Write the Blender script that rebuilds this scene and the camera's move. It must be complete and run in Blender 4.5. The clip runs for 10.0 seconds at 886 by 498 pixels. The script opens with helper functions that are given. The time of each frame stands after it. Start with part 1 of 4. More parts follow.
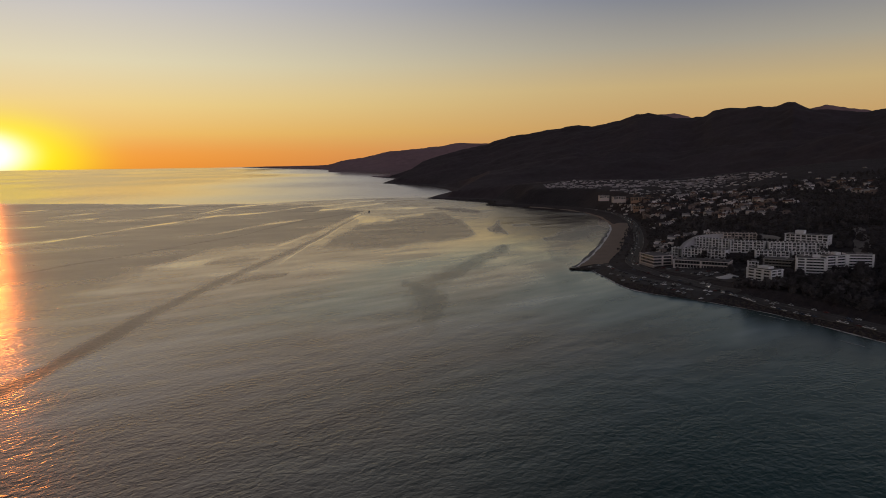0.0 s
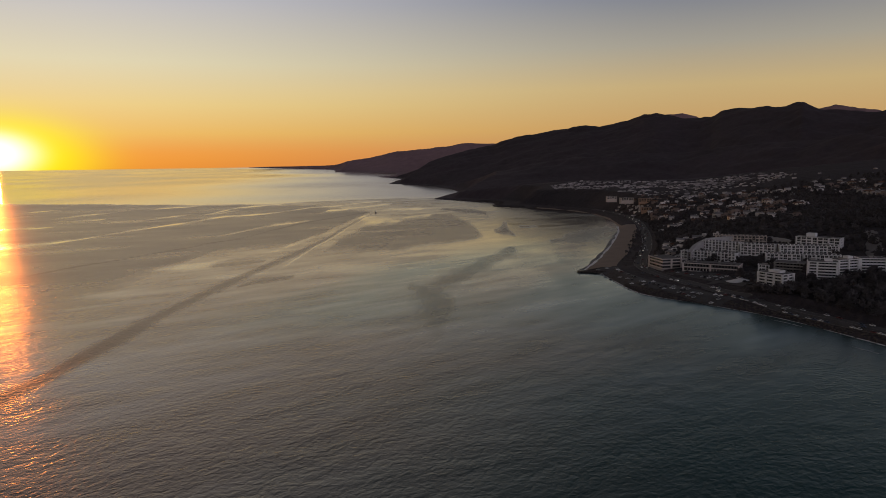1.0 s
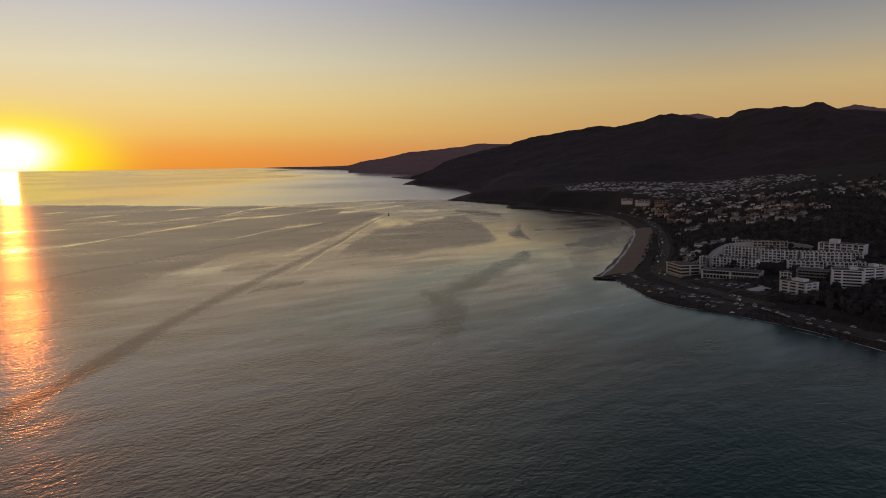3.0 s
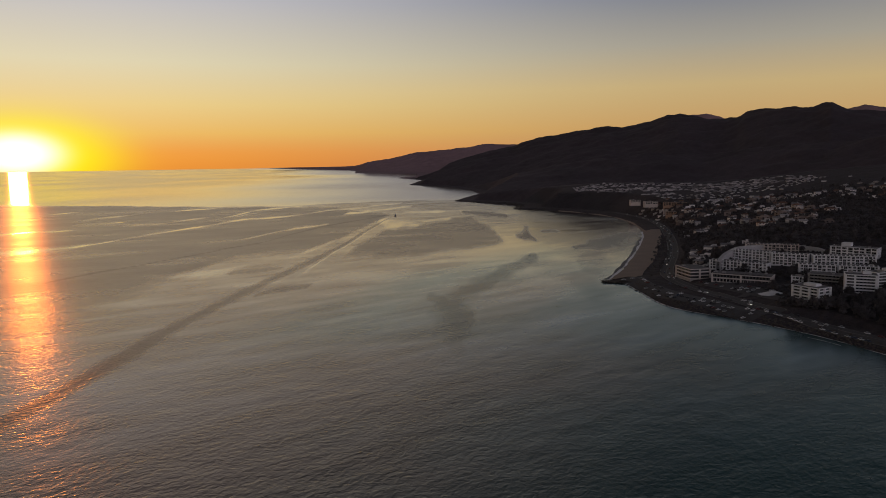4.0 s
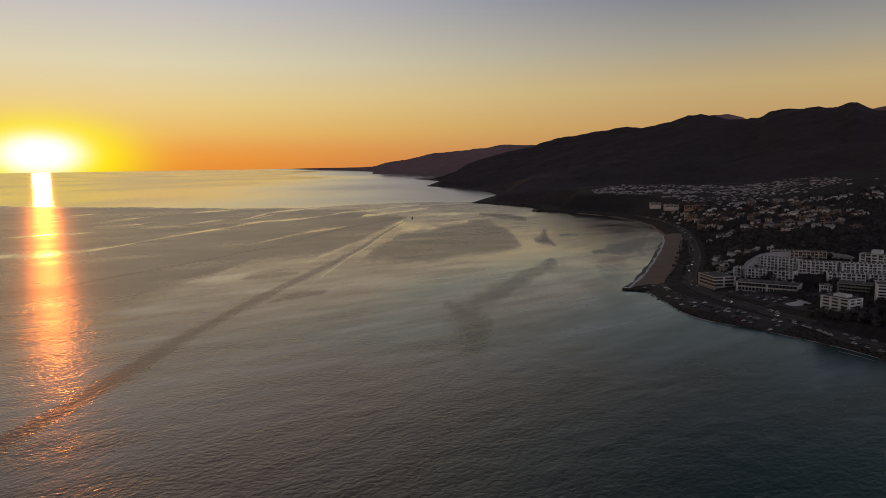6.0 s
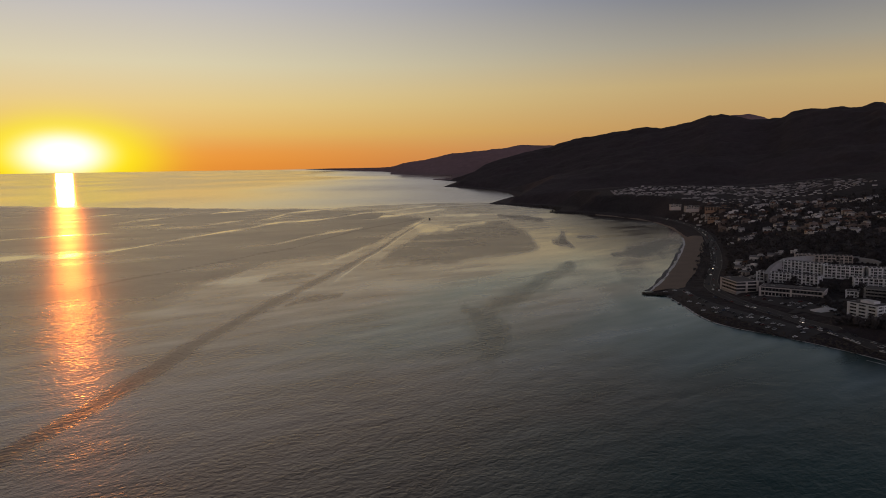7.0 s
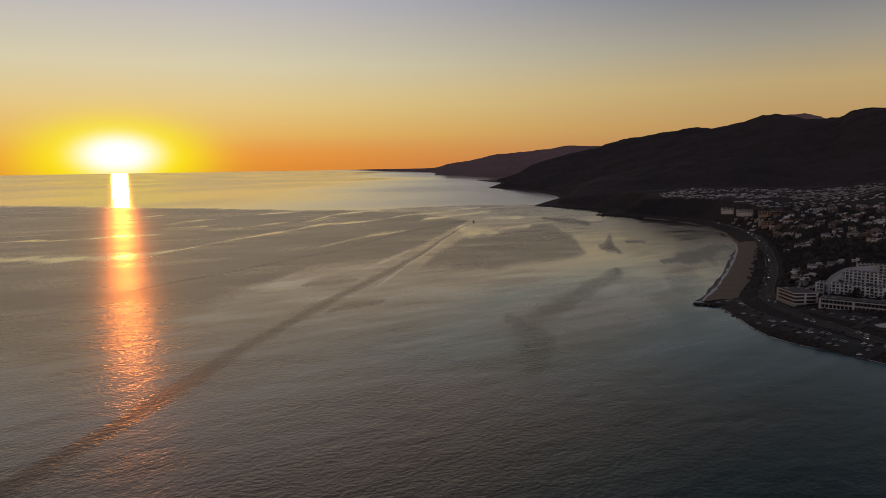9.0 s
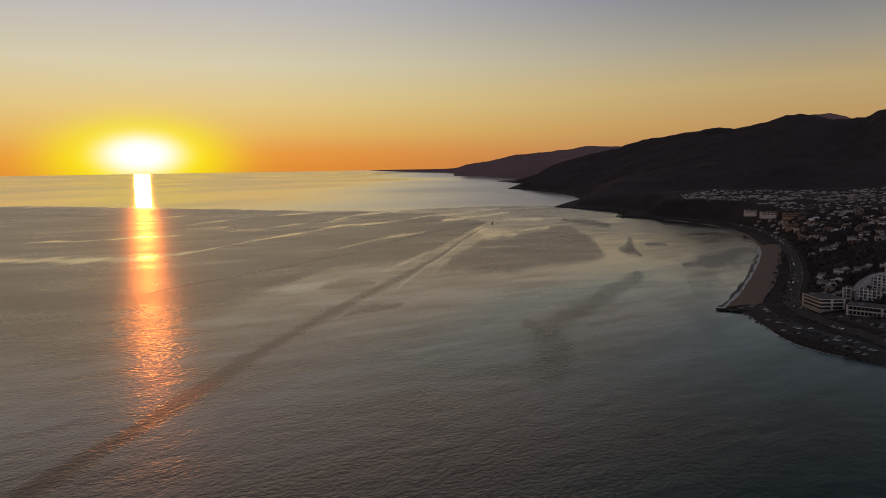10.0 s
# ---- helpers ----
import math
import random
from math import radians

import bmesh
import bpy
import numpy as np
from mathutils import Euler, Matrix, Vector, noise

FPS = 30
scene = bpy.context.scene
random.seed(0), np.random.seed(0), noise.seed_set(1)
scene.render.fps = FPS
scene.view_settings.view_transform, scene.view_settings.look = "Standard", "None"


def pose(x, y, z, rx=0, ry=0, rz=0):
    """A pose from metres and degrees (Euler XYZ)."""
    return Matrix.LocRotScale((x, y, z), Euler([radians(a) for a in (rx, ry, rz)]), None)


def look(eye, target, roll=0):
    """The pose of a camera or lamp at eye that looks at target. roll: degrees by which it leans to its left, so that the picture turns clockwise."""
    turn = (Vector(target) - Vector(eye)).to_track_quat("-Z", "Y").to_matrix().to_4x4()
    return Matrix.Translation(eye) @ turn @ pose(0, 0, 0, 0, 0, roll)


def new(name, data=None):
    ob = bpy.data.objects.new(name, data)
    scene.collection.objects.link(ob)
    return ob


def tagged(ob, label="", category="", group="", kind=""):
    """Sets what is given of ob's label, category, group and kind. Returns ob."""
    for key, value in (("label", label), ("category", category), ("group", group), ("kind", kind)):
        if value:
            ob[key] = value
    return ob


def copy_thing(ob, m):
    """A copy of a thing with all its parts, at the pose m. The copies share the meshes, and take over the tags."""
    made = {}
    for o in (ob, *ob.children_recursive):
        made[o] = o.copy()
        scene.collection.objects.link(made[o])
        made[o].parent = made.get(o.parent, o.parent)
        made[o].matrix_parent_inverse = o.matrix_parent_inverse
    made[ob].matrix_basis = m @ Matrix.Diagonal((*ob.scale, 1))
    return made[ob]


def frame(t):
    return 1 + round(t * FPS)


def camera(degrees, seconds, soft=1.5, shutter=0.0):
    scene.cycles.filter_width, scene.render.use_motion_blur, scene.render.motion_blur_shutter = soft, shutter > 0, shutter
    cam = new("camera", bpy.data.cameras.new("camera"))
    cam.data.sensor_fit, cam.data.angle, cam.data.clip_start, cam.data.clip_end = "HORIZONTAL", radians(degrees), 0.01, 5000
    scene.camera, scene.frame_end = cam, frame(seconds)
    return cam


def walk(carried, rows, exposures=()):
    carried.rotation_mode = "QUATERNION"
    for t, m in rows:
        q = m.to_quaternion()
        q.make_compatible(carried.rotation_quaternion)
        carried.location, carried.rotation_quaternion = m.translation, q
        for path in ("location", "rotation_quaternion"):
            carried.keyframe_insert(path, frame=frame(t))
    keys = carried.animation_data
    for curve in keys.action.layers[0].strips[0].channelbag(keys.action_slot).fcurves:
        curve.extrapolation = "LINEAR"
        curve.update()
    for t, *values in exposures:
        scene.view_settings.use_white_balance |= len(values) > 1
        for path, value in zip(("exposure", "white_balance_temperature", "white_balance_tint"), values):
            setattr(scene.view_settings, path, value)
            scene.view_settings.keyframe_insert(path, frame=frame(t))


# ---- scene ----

cam = camera(63.51, 10.0, soft=0.9)
PATH = [
    (0.0, pose(-0.00, 0.00, 125.00, 83.131, 0.752, 1.660)),
    (0.5, pose(-0.16, 3.31, 126.25, 83.125, 0.752, 1.917)),
    (1.0, pose(-0.32, 6.64, 127.50, 83.120, 0.752, 2.188)),
    (1.5, pose(-0.49, 10.00, 128.76, 83.115, 0.752, 2.493)),
    (2.0, pose(-0.66, 13.39, 130.03, 83.112, 0.752, 2.734)),
    (2.5, pose(-0.82, 16.80, 131.30, 83.110, 0.752, 2.990)),
    (4.0, pose(-1.33, 27.19, 135.17, 83.110, 0.752, 3.803)),
    (4.5, pose(-1.51, 30.71, 136.48, 83.112, 0.752, 4.107)),
    (5.0, pose(-1.68, 34.25, 137.79, 83.115, 0.752, 4.420)),
    (5.5, pose(-1.86, 37.82, 139.11, 83.119, 0.752, 4.752)),
    (7.0, pose(-2.39, 48.68, 143.11, 83.138, 0.752, 6.607)),
    (7.5, pose(-2.58, 52.35, 144.45, 83.147, 0.752, 7.583)),
    (8.0, pose(-2.76, 56.05, 145.81, 83.156, 0.752, 8.506)),
    (8.5, pose(-2.94, 59.77, 147.17, 83.167, 0.752, 9.289)),
    (9.0, pose(-3.13, 63.52, 148.54, 83.178, 0.752, 10.173)),
    (9.5, pose(-3.32, 67.30, 149.92, 83.191, 0.752, 11.034)),
    (10.0, pose(-3.50, 71.10, 151.30, 83.205, 0.752, 11.691)),
]
walk(cam, PATH, exposures=[(0.0, 0.06), (5.0, 0.02), (10.0, -0.10)])

# ---------------------------------------------------------------- light
SUN_AZ = 34.4      # degrees to the left of +y
world = bpy.data.worlds.new("sunset_sky")
scene.world = world
world.use_nodes = True


def build_sky():
    nt = world.node_tree
    nt.nodes.clear()
    L = nt.links.new

    def N(kind, **kw):
        n = nt.nodes.new(kind)
        for k, v in kw.items():
            n.inputs[int(k[1:])].default_value = v
        return n

    def M(op, a, b=0.0, c=0.0):
        n = nt.nodes.new("ShaderNodeMath")
        n.operation = op
        for k, v in enumerate((a, b, c)):
            if isinstance(v, (int, float)):
                n.inputs[k].default_value = v
            else:
                L(v, n.inputs[k])
        return n.outputs[0]

    def mix(fac, a, b):
        n = nt.nodes.new("ShaderNodeMix")
        n.data_type = "RGBA"
        for k, v in ((0, fac), (6, a), (7, b)):
            if isinstance(v, (int, float)):
                n.inputs[k].default_value = v
            elif isinstance(v, tuple):
                n.inputs[k].default_value = (*v, 1)
            else:
                L(v, n.inputs[k])
        return n.outputs[2]

    tc = nt.nodes.new("ShaderNodeTexCoord")
    sep = nt.nodes.new("ShaderNodeSeparateXYZ")
    L(tc.outputs["Generated"], sep.inputs[0])
    x, y, z = sep.outputs
    el = M("MULTIPLY", M("ARCSINE", z), 57.2958)
    az = M("MULTIPLY", M("ARCTAN2", M("MULTIPLY", x, -1.0), y), 57.2958)
    ramp = nt.nodes.new("ShaderNodeValToRGB")
    L(M("DIVIDE", M("ADD", el, 3.0), 60.0), ramp.inputs[0])
    cr = ramp.color_ramp
    stops = SKY_STOPS
    while len(cr.elements) < len(stops):
        cr.elements.new(0.5)
    for e, (deg, c) in zip(cr.elements, stops):
        e.position = (deg + 3) / 60
        e.color = (*[srgb(v) for v in c], 1)
    # away from the sun the sky dims and cools
    off = M("SUBTRACT", az, SUN_AZ)
    wrap = M("ABSOLUTE", M("WRAP", off, 180.0, -180.0))
    dim = nt.nodes.new("ShaderNodeMapRange")
    dim.interpolation_type = "SMOOTHSTEP"
    L(wrap, dim.inputs[0])
    dim.inputs[1].default_value, dim.inputs[2].default_value = 5, 54
    away = nt.nodes.new("ShaderNodeValToRGB")
    L(M("DIVIDE", M("ADD", el, 3.0), 60.0), away.inputs[0])
    while len(away.color_ramp.elements) < len(AWAY_STOPS):
        away.color_ramp.elements.new(0.5)
    for e, (deg, c) in zip(away.color_ramp.elements, AWAY_STOPS):
        e.position = (deg + 3) / 60
        e.color = (*[srgb(v) for v in c], 1)
    sky = mix(M("MULTIPLY", dim.outputs[0], 0.95), ramp.outputs[0], away.outputs[0])
    # pale arch of the sky opposite the sunset, added out of view to brighten the land
    anti = nt.nodes.new("ShaderNodeMapRange")
    anti.interpolation_type = "SMOOTHSTEP"
    L(wrap, anti.inputs[0])
    anti.inputs[1].default_value, anti.inputs[2].default_value = 95, 170
    low = nt.nodes.new("ShaderNodeMapRange")
    low.interpolation_type = "SMOOTHSTEP"
    L(el, low.inputs[0])
    low.inputs[1].default_value, low.inputs[2].default_value = 48, 8
    sky = mix(M("MULTIPLY", anti.outputs[0], low.outputs[0]), sky, (0.78, 0.72, 0.85))
    # glow of the low sun, wider than high
    def blob(e0, wa, we, power):
        a = M("DIVIDE", off, wa)
        e = M("DIVIDE", M("SUBTRACT", el, e0), we)
        r = M("ADD", M("MULTIPLY", a, a), M("MULTIPLY", e, e))
        return M("EXPONENT", M("MULTIPLY", M("POWER", r, power), -1.0))
    sky = mix(M("MULTIPLY", blob(0.1, 26.0, 1.5, 1.1), 0.4), sky, (0.92, 0.40, 0.02))
    sky = mix(blob(0.7, 6.3, 2.9, 1.6), sky, (0.95, 0.88, 0.0))
    sky = mix(blob(0.95, 2.6, 1.35, 1.5), sky, (1.15, 1.1, 1.2))
    nish = nt.nodes.new("ShaderNodeTexSky")
    nish.sky_type, nish.sun_disc = "NISHITA", False
    nish.sun_elevation, nish.sun_rotation = radians(3.6), radians(-SUN_AZ)
    bg1, bg2 = N("ShaderNodeBackground"), N("ShaderNodeBackground")
    L(sky, bg1.inputs[0])
    L(nish.outputs[0], bg2.inputs[0])
    bg1.inputs[1].default_value, bg2.inputs[1].default_value = 1.0, 0.002
    add, out = nt.nodes.new("ShaderNodeAddShader"), nt.nodes.new("ShaderNodeOutputWorld")
    L(bg1.outputs[0], add.inputs[0])
    L(bg2.outputs[0], add.inputs[1])
    L(add.outputs[0], out.inputs[0])


def srgb(v):
    v /= 255
    return v / 12.92 if v < 0.04045 else ((v + 0.055) / 1.055) ** 2.4


SKY_STOPS = [(-3, (206, 118, 58)), (0, (214, 122, 62)), (0.9, (224, 142, 72)), (2.4, (228, 180, 98)), (4.5, (227, 199, 134)), (7.5, (216, 206, 174)),
             (12.0, (188, 186, 190)), (20, (196, 186, 184)), (33, (128, 121, 129)), (55, (70, 72, 86))]
AWAY_STOPS = [(-3, (150, 112, 92)), (2.5, (190, 150, 98)), (5.5, (190, 165, 118)), (8.5, (156, 150, 138)), (12.5, (109, 116, 132)), (20, (29, 43, 52)), (45, (7, 18, 24))]
build_sky()

sun_light = bpy.data.lights.new("sun", "SUN")
sun_light.energy, sun_light.angle, sun_light.color = 0.11, radians(1.1), (1.0, 0.25, 0.035)
sun = new("sun", sun_light)
a, e = radians(SUN_AZ), radians(3.6)
sun.matrix_world = look((0, 0, 300), (math.sin(a) * 1000 * math.cos(e), -math.cos(a) * 1000 * math.cos(e), 300 - 1000 * math.sin(e)))

# ---------------------------------------------------------------- materials


def material(name, colour, rough=0.8, spread=0.25, scale=0.3, fine=6.0, bump=0.0, metallic=0.0, per_object=0.0, emit=None, per_island=0.0):
    """Principled surface with colour variation at two scales, and relief."""
    m = bpy.data.materials.new(name)
    m.use_nodes = True
    nt = m.node_tree
    b = nt.nodes["Principled BSDF"]
    L = nt.links.new
    pos = nt.nodes.new("ShaderNodeNewGeometry")
    n1, n2 = nt.nodes.new("ShaderNodeTexNoise"), nt.nodes.new("ShaderNodeTexNoise")
    for n, s in ((n1, scale), (n2, fine)):
        n.inputs["Scale"].default_value = s
        n.inputs["Detail"].default_value = 4
        L(pos.outputs["Position"], n.inputs["Vector"])
    add = nt.nodes.new("ShaderNodeMath")
    add.operation = "ADD"
    L(n1.outputs[0], add.inputs[0])
    L(n2.outputs[0], add.inputs[1])
    rng = nt.nodes.new("ShaderNodeMapRange")
    L(add.outputs[0], rng.inputs[0])
    rng.inputs[1].default_value, rng.inputs[2].default_value = 0.7, 1.3
    rng.inputs[3].default_value, rng.inputs[4].default_value = 1 - spread, 1 + spread
    val = rng.outputs[0]
    if per_object:
        oi = nt.nodes.new("ShaderNodeObjectInfo")
        r2 = nt.nodes.new("ShaderNodeMapRange")
        L(oi.outputs["Random"], r2.inputs[0])
        r2.inputs[3].default_value, r2.inputs[4].default_value = 1 - per_object, 1 + per_object
        mul = nt.nodes.new("ShaderNodeMath")
        mul.operation = "MULTIPLY"
        L(val, mul.inputs[0])
        L(r2.outputs[0], mul.inputs[1])
        val = mul.outputs[0]
    if per_island:
        r3 = nt.nodes.new("ShaderNodeMapRange")
        L(pos.outputs["Random Per Island"], r3.inputs[0])
        r3.inputs[3].default_value, r3.inputs[4].default_value = 1 - per_island, 1 + per_island
        mul = nt.nodes.new("ShaderNodeMath")
        mul.operation = "MULTIPLY"
        L(val, mul.inputs[0])
        L(r3.outputs[0], mul.inputs[1])
        val = mul.outputs[0]
    vm = nt.nodes.new("ShaderNodeVectorMath")
    vm.operation = "SCALE"
    vm.inputs[0].default_value = colour
    L(val, vm.inputs["Scale"])
    L(vm.outputs[0], b.inputs["Base Color"])
    b.inputs["Roughness"].default_value = rough
    b.inputs["Metallic"].default_value = metallic
    if bump:
        bp = nt.nodes.new("ShaderNodeBump")
        bp.inputs["Distance"].default_value = bump
        L(n2.outputs[0], bp.inputs["Height"])
        L(bp.outputs[0], b.inputs["Normal"])
    if emit:
        b.inputs["Emission Color"].default_value = (*emit[:3], 1)
        b.inputs["Emission Strength"].default_value = emit[3]
    return m


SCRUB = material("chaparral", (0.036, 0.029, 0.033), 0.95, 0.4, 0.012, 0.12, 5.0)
# brush tone raised a little to stand in for haze over the mountains
MID_HILL = material("hazed_brush", (0.056, 0.041, 0.047), 0.95, 0.25, 0.006, 0.05, 2.0)
# the pale mauve is distance haze put into the base colour
FAR_HILL = material("hazed_hill", (0.27, 0.175, 0.185), 0.95, 0.12, 0.004, 0.03)
SAND = material("sand", (0.27, 0.21, 0.165), 0.95, 0.12, 0.05, 0.8)
ASPHALT = material("asphalt", (0.07, 0.066, 0.066), 0.9, 0.2, 0.1, 2.0)
ROCK = material("riprap", (0.075, 0.064, 0.056), 0.95, 0.35, 0.3, 2.0, per_object=0.3)
WHITE = material("white_stucco", (0.74, 0.73, 0.73), 0.85, 0.10, 0.15, 1.5)
CREAM = material("cream_stucco", (0.50, 0.43, 0.38), 0.9, 0.10, 0.15, 1.5, per_object=0.3)
TAN = material("tan_stucco", (0.22, 0.17, 0.15), 0.9, 0.10, 0.15, 1.5, per_object=0.25)
OFFICE = material("office_panel", (0.58, 0.52, 0.50), 0.8, 0.1, 0.15, 1.5)
# tan walls with the low sun's orange glow put into their colour
ORANGE = material("sunset_glow_stucco", (0.42, 0.27, 0.19), 0.9, 0.1, 0.15, 1.5)
GREY = material("grey_concrete", (0.33, 0.31, 0.30), 0.9, 0.12, 0.2, 1.5)
PALE = material("pale_stucco", (0.62, 0.58, 0.57), 0.9, 0.1, 0.15, 1.5, per_object=0.35)
ROOF = material("roof_gravel", (0.12, 0.115, 0.115), 0.95, 0.15, 0.2, 2.5)
TILE_ROOF = material("clay_tile_roof", (0.15, 0.08, 0.055), 0.85, 0.2, 0.4, 3.0, per_object=0.3)
SHINGLE = material("grey_shingle_roof", (0.25, 0.235, 0.24), 0.9, 0.2, 0.4, 3.0, per_object=0.4)
GLASS = material("dark_window_glass", (0.025, 0.028, 0.032), 0.12, 0.3, 0.3, 1.0)
DARK = material("shaded_glazing", (0.032, 0.032, 0.034), 0.35, 0.3, 0.3, 1.0)
BARK = material("bark", (0.09, 0.065, 0.045), 0.95, 0.2, 0.5, 4.0)
LEAF = material("tree_leaves", (0.078, 0.071, 0.072), 0.85, 0.4, 0.1, 1.5, per_object=0.35)
BUSH = material("scrub_leaves", (0.052, 0.044, 0.044), 0.9, 0.4, 0.05, 0.8)
MESA_HOUSE = material("weathered_pale_house", (0.34, 0.31, 0.31), 0.9, 0.15, 0.2, 2.0, per_island=0.65)
FOAM = material("sea_foam", (0.80, 0.78, 0.76), 0.8, 0.1, 0.1, 1.0)


# ---------------------------------------------------------------- mesh helpers
def part(name, bm, mat, parent=None, label=""):
    me = bpy.data.meshes.new(name)
    bm.to_mesh(me)
    bm.free()
    me.materials.append(mat)
    ob = new(name, me)
    if parent is not None:
        ob.parent = parent
    if label:
        ob["label"] = label
    return ob


def share(name, me, parent, m):
    ob = new(name, me)
    ob.parent = parent
    ob.matrix_basis = m
    return ob


def box(bm, x0, x1, y0, y1, z0, z1, bevel=0.0):
    r = bmesh.ops.create_cube(bm, size=1.0, matrix=Matrix.Translation(((x0 + x1) / 2, (y0 + y1) / 2, (z0 + z1) / 2)) @ Matrix.Diagonal((x1 - x0, y1 - y0, z1 - z0, 1)))
    if bevel:
        es = list({ed for v in r["verts"] for ed in v.link_edges})
        bmesh.ops.bevel(bm, geom=es, offset=bevel, segments=1, affect="EDGES")
    return bm


def boxed(*a, **k):
    return box(bmesh.new(), *a, **k)


def mesh_np(name, verts, quads, mat, smooth=True):
    me = bpy.data.meshes.new(name)
    me.vertices.add(len(verts))
    me.vertices.foreach_set("co", np.ascontiguousarray(verts, np.float32).ravel())
    me.loops.add(quads.size)
    me.loops.foreach_set("vertex_index", np.ascontiguousarray(quads, np.int32).ravel())
    me.polygons.add(len(quads))
    me.polygons.foreach_set("loop_start", np.arange(0, quads.size, 4, dtype=np.int32))
    me.polygons.foreach_set("use_smooth", np.full(len(quads), smooth))
    me.update(calc_edges=True)
    me.validate()
    me.materials.append(mat)
    return me


def grid_quads(rows, cols):
    i = np.arange(rows * cols).reshape(rows, cols)
    return np.stack([i[:-1, :-1], i[:-1, 1:], i[1:, 1:], i[1:, :-1]], -1).reshape(-1, 4)


def attribute(me, name, values):
    me.attributes.new(name, "FLOAT", "POINT").data.foreach_set("value", np.ascontiguousarray(values, np.float32).ravel())


def vnoise(x, y, seed=0):
    """Smooth value noise, -1 to 1."""
    xi, yi = np.floor(x).astype(np.int64), np.floor(y).astype(np.int64)
    fx, fy = x - xi, y - yi
    fx, fy = fx * fx * (3 - 2 * fx), fy * fy * (3 - 2 * fy)

    def h(a, b):
        n = (a * 374761393 + b * 668265263 + seed * 974634777) & 0xFFFFFFFF
        n = ((n ^ (n >> 13)) * 1274126177) & 0xFFFFFFFF
        return ((n ^ (n >> 16)) & 0xFFFF) / 32767.5 - 1
    return (h(xi, yi) * (1 - fx) + h(xi + 1, yi) * fx) * (1 - fy) + (h(xi, yi + 1) * (1 - fx) + h(xi + 1, yi + 1) * fx) * fy


def fbm(x, y, octaves=4, seed=0):
    return sum(vnoise(x * 2**k + 17.3 * k, y * 2**k - 9.1 * k, seed + k) * 0.5**k for k in range(octaves))


def smooth(a, b, x):
    u = np.clip((x - a) / (b - a), 0, 1)
    return u * u * (3 - 2 * u)


def line_near(x, y, line):
    """Distance to a polyline, and the value (third number) carried along it."""
    best, val = np.full(np.shape(x), 1e9), np.zeros(np.shape(x))
    for (x0, y0, *w0), (x1, y1, *w1) in zip(line[:-1], line[1:]):
        dx, dy = x1 - x0, y1 - y0
        u = np.clip(((x - x0) * dx + (y - y0) * dy) / (dx * dx + dy * dy), 0, 1)
        d = np.hypot(x - x0 - u * dx, y - y0 - u * dy)
        near = d < best
        best = np.where(near, d, best)
        if w0:
            val = np.where(near, w0[0] + (w1[0] - w0[0]) * u, val)
    return best, val


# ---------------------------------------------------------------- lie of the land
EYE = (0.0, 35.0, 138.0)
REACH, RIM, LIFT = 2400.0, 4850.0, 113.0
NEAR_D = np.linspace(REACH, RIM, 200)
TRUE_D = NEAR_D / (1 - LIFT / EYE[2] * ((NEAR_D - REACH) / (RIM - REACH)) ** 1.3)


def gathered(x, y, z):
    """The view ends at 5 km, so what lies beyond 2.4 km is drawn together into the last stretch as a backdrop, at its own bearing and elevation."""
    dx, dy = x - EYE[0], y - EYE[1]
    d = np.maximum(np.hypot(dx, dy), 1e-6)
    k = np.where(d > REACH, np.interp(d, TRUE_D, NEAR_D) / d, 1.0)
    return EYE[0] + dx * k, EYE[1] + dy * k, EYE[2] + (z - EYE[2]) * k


# the shore, from behind the camera round the point and the beach to the far capes
COAST = [(900, -3500), (640, -900), (520, -300), (420, 60), (340, 320), (290, 470), (268, 530), (254, 568), (230, 609), (198, 648), (170, 678), (159, 705),
         (154, 760), (149, 810), (134, 843), (163, 921), (195, 1028), (234, 1169), (267, 1300), (286, 1400), (298, 1530), (299, 1640), (290, 1756), (246, 1885), (177, 1985),
         (122, 2036), (66, 2070), (98, 2240), (50, 2338), (-41, 2430), (-133, 2530), (-108, 2733), (-52, 3086), (-83, 3354), (-218, 3885), (-329, 4123), (-506, 4414), (-536, 5612),
         (-840, 6411), (-720, 6900), (-900, 8717), (-1289, 9033), (-1900, 9959), (-2329, 12354), (-3300, 16244), (-7700, 24500), (-7700, 27000), (-2000, 29000)]
LAND = COAST + [(24000, 29000), (24000, -3500)]


def within(x, y, ring_):
    inside = np.zeros(np.shape(x), bool)
    for (x0, y0), (x1, y1) in zip(ring_, ring_[1:] + ring_[:1]):
        if y0 != y1:
            inside ^= ((y0 > y) != (y1 > y)) & (x < (x1 - x0) * (y - y0) / (y1 - y0) + x0)
    return inside


def inland(x, y):
    """Metres from the shore, positive on land."""
    d, _ = line_near(x, y, COAST)
    return np.where(within(x, y, LAND), d, -d)


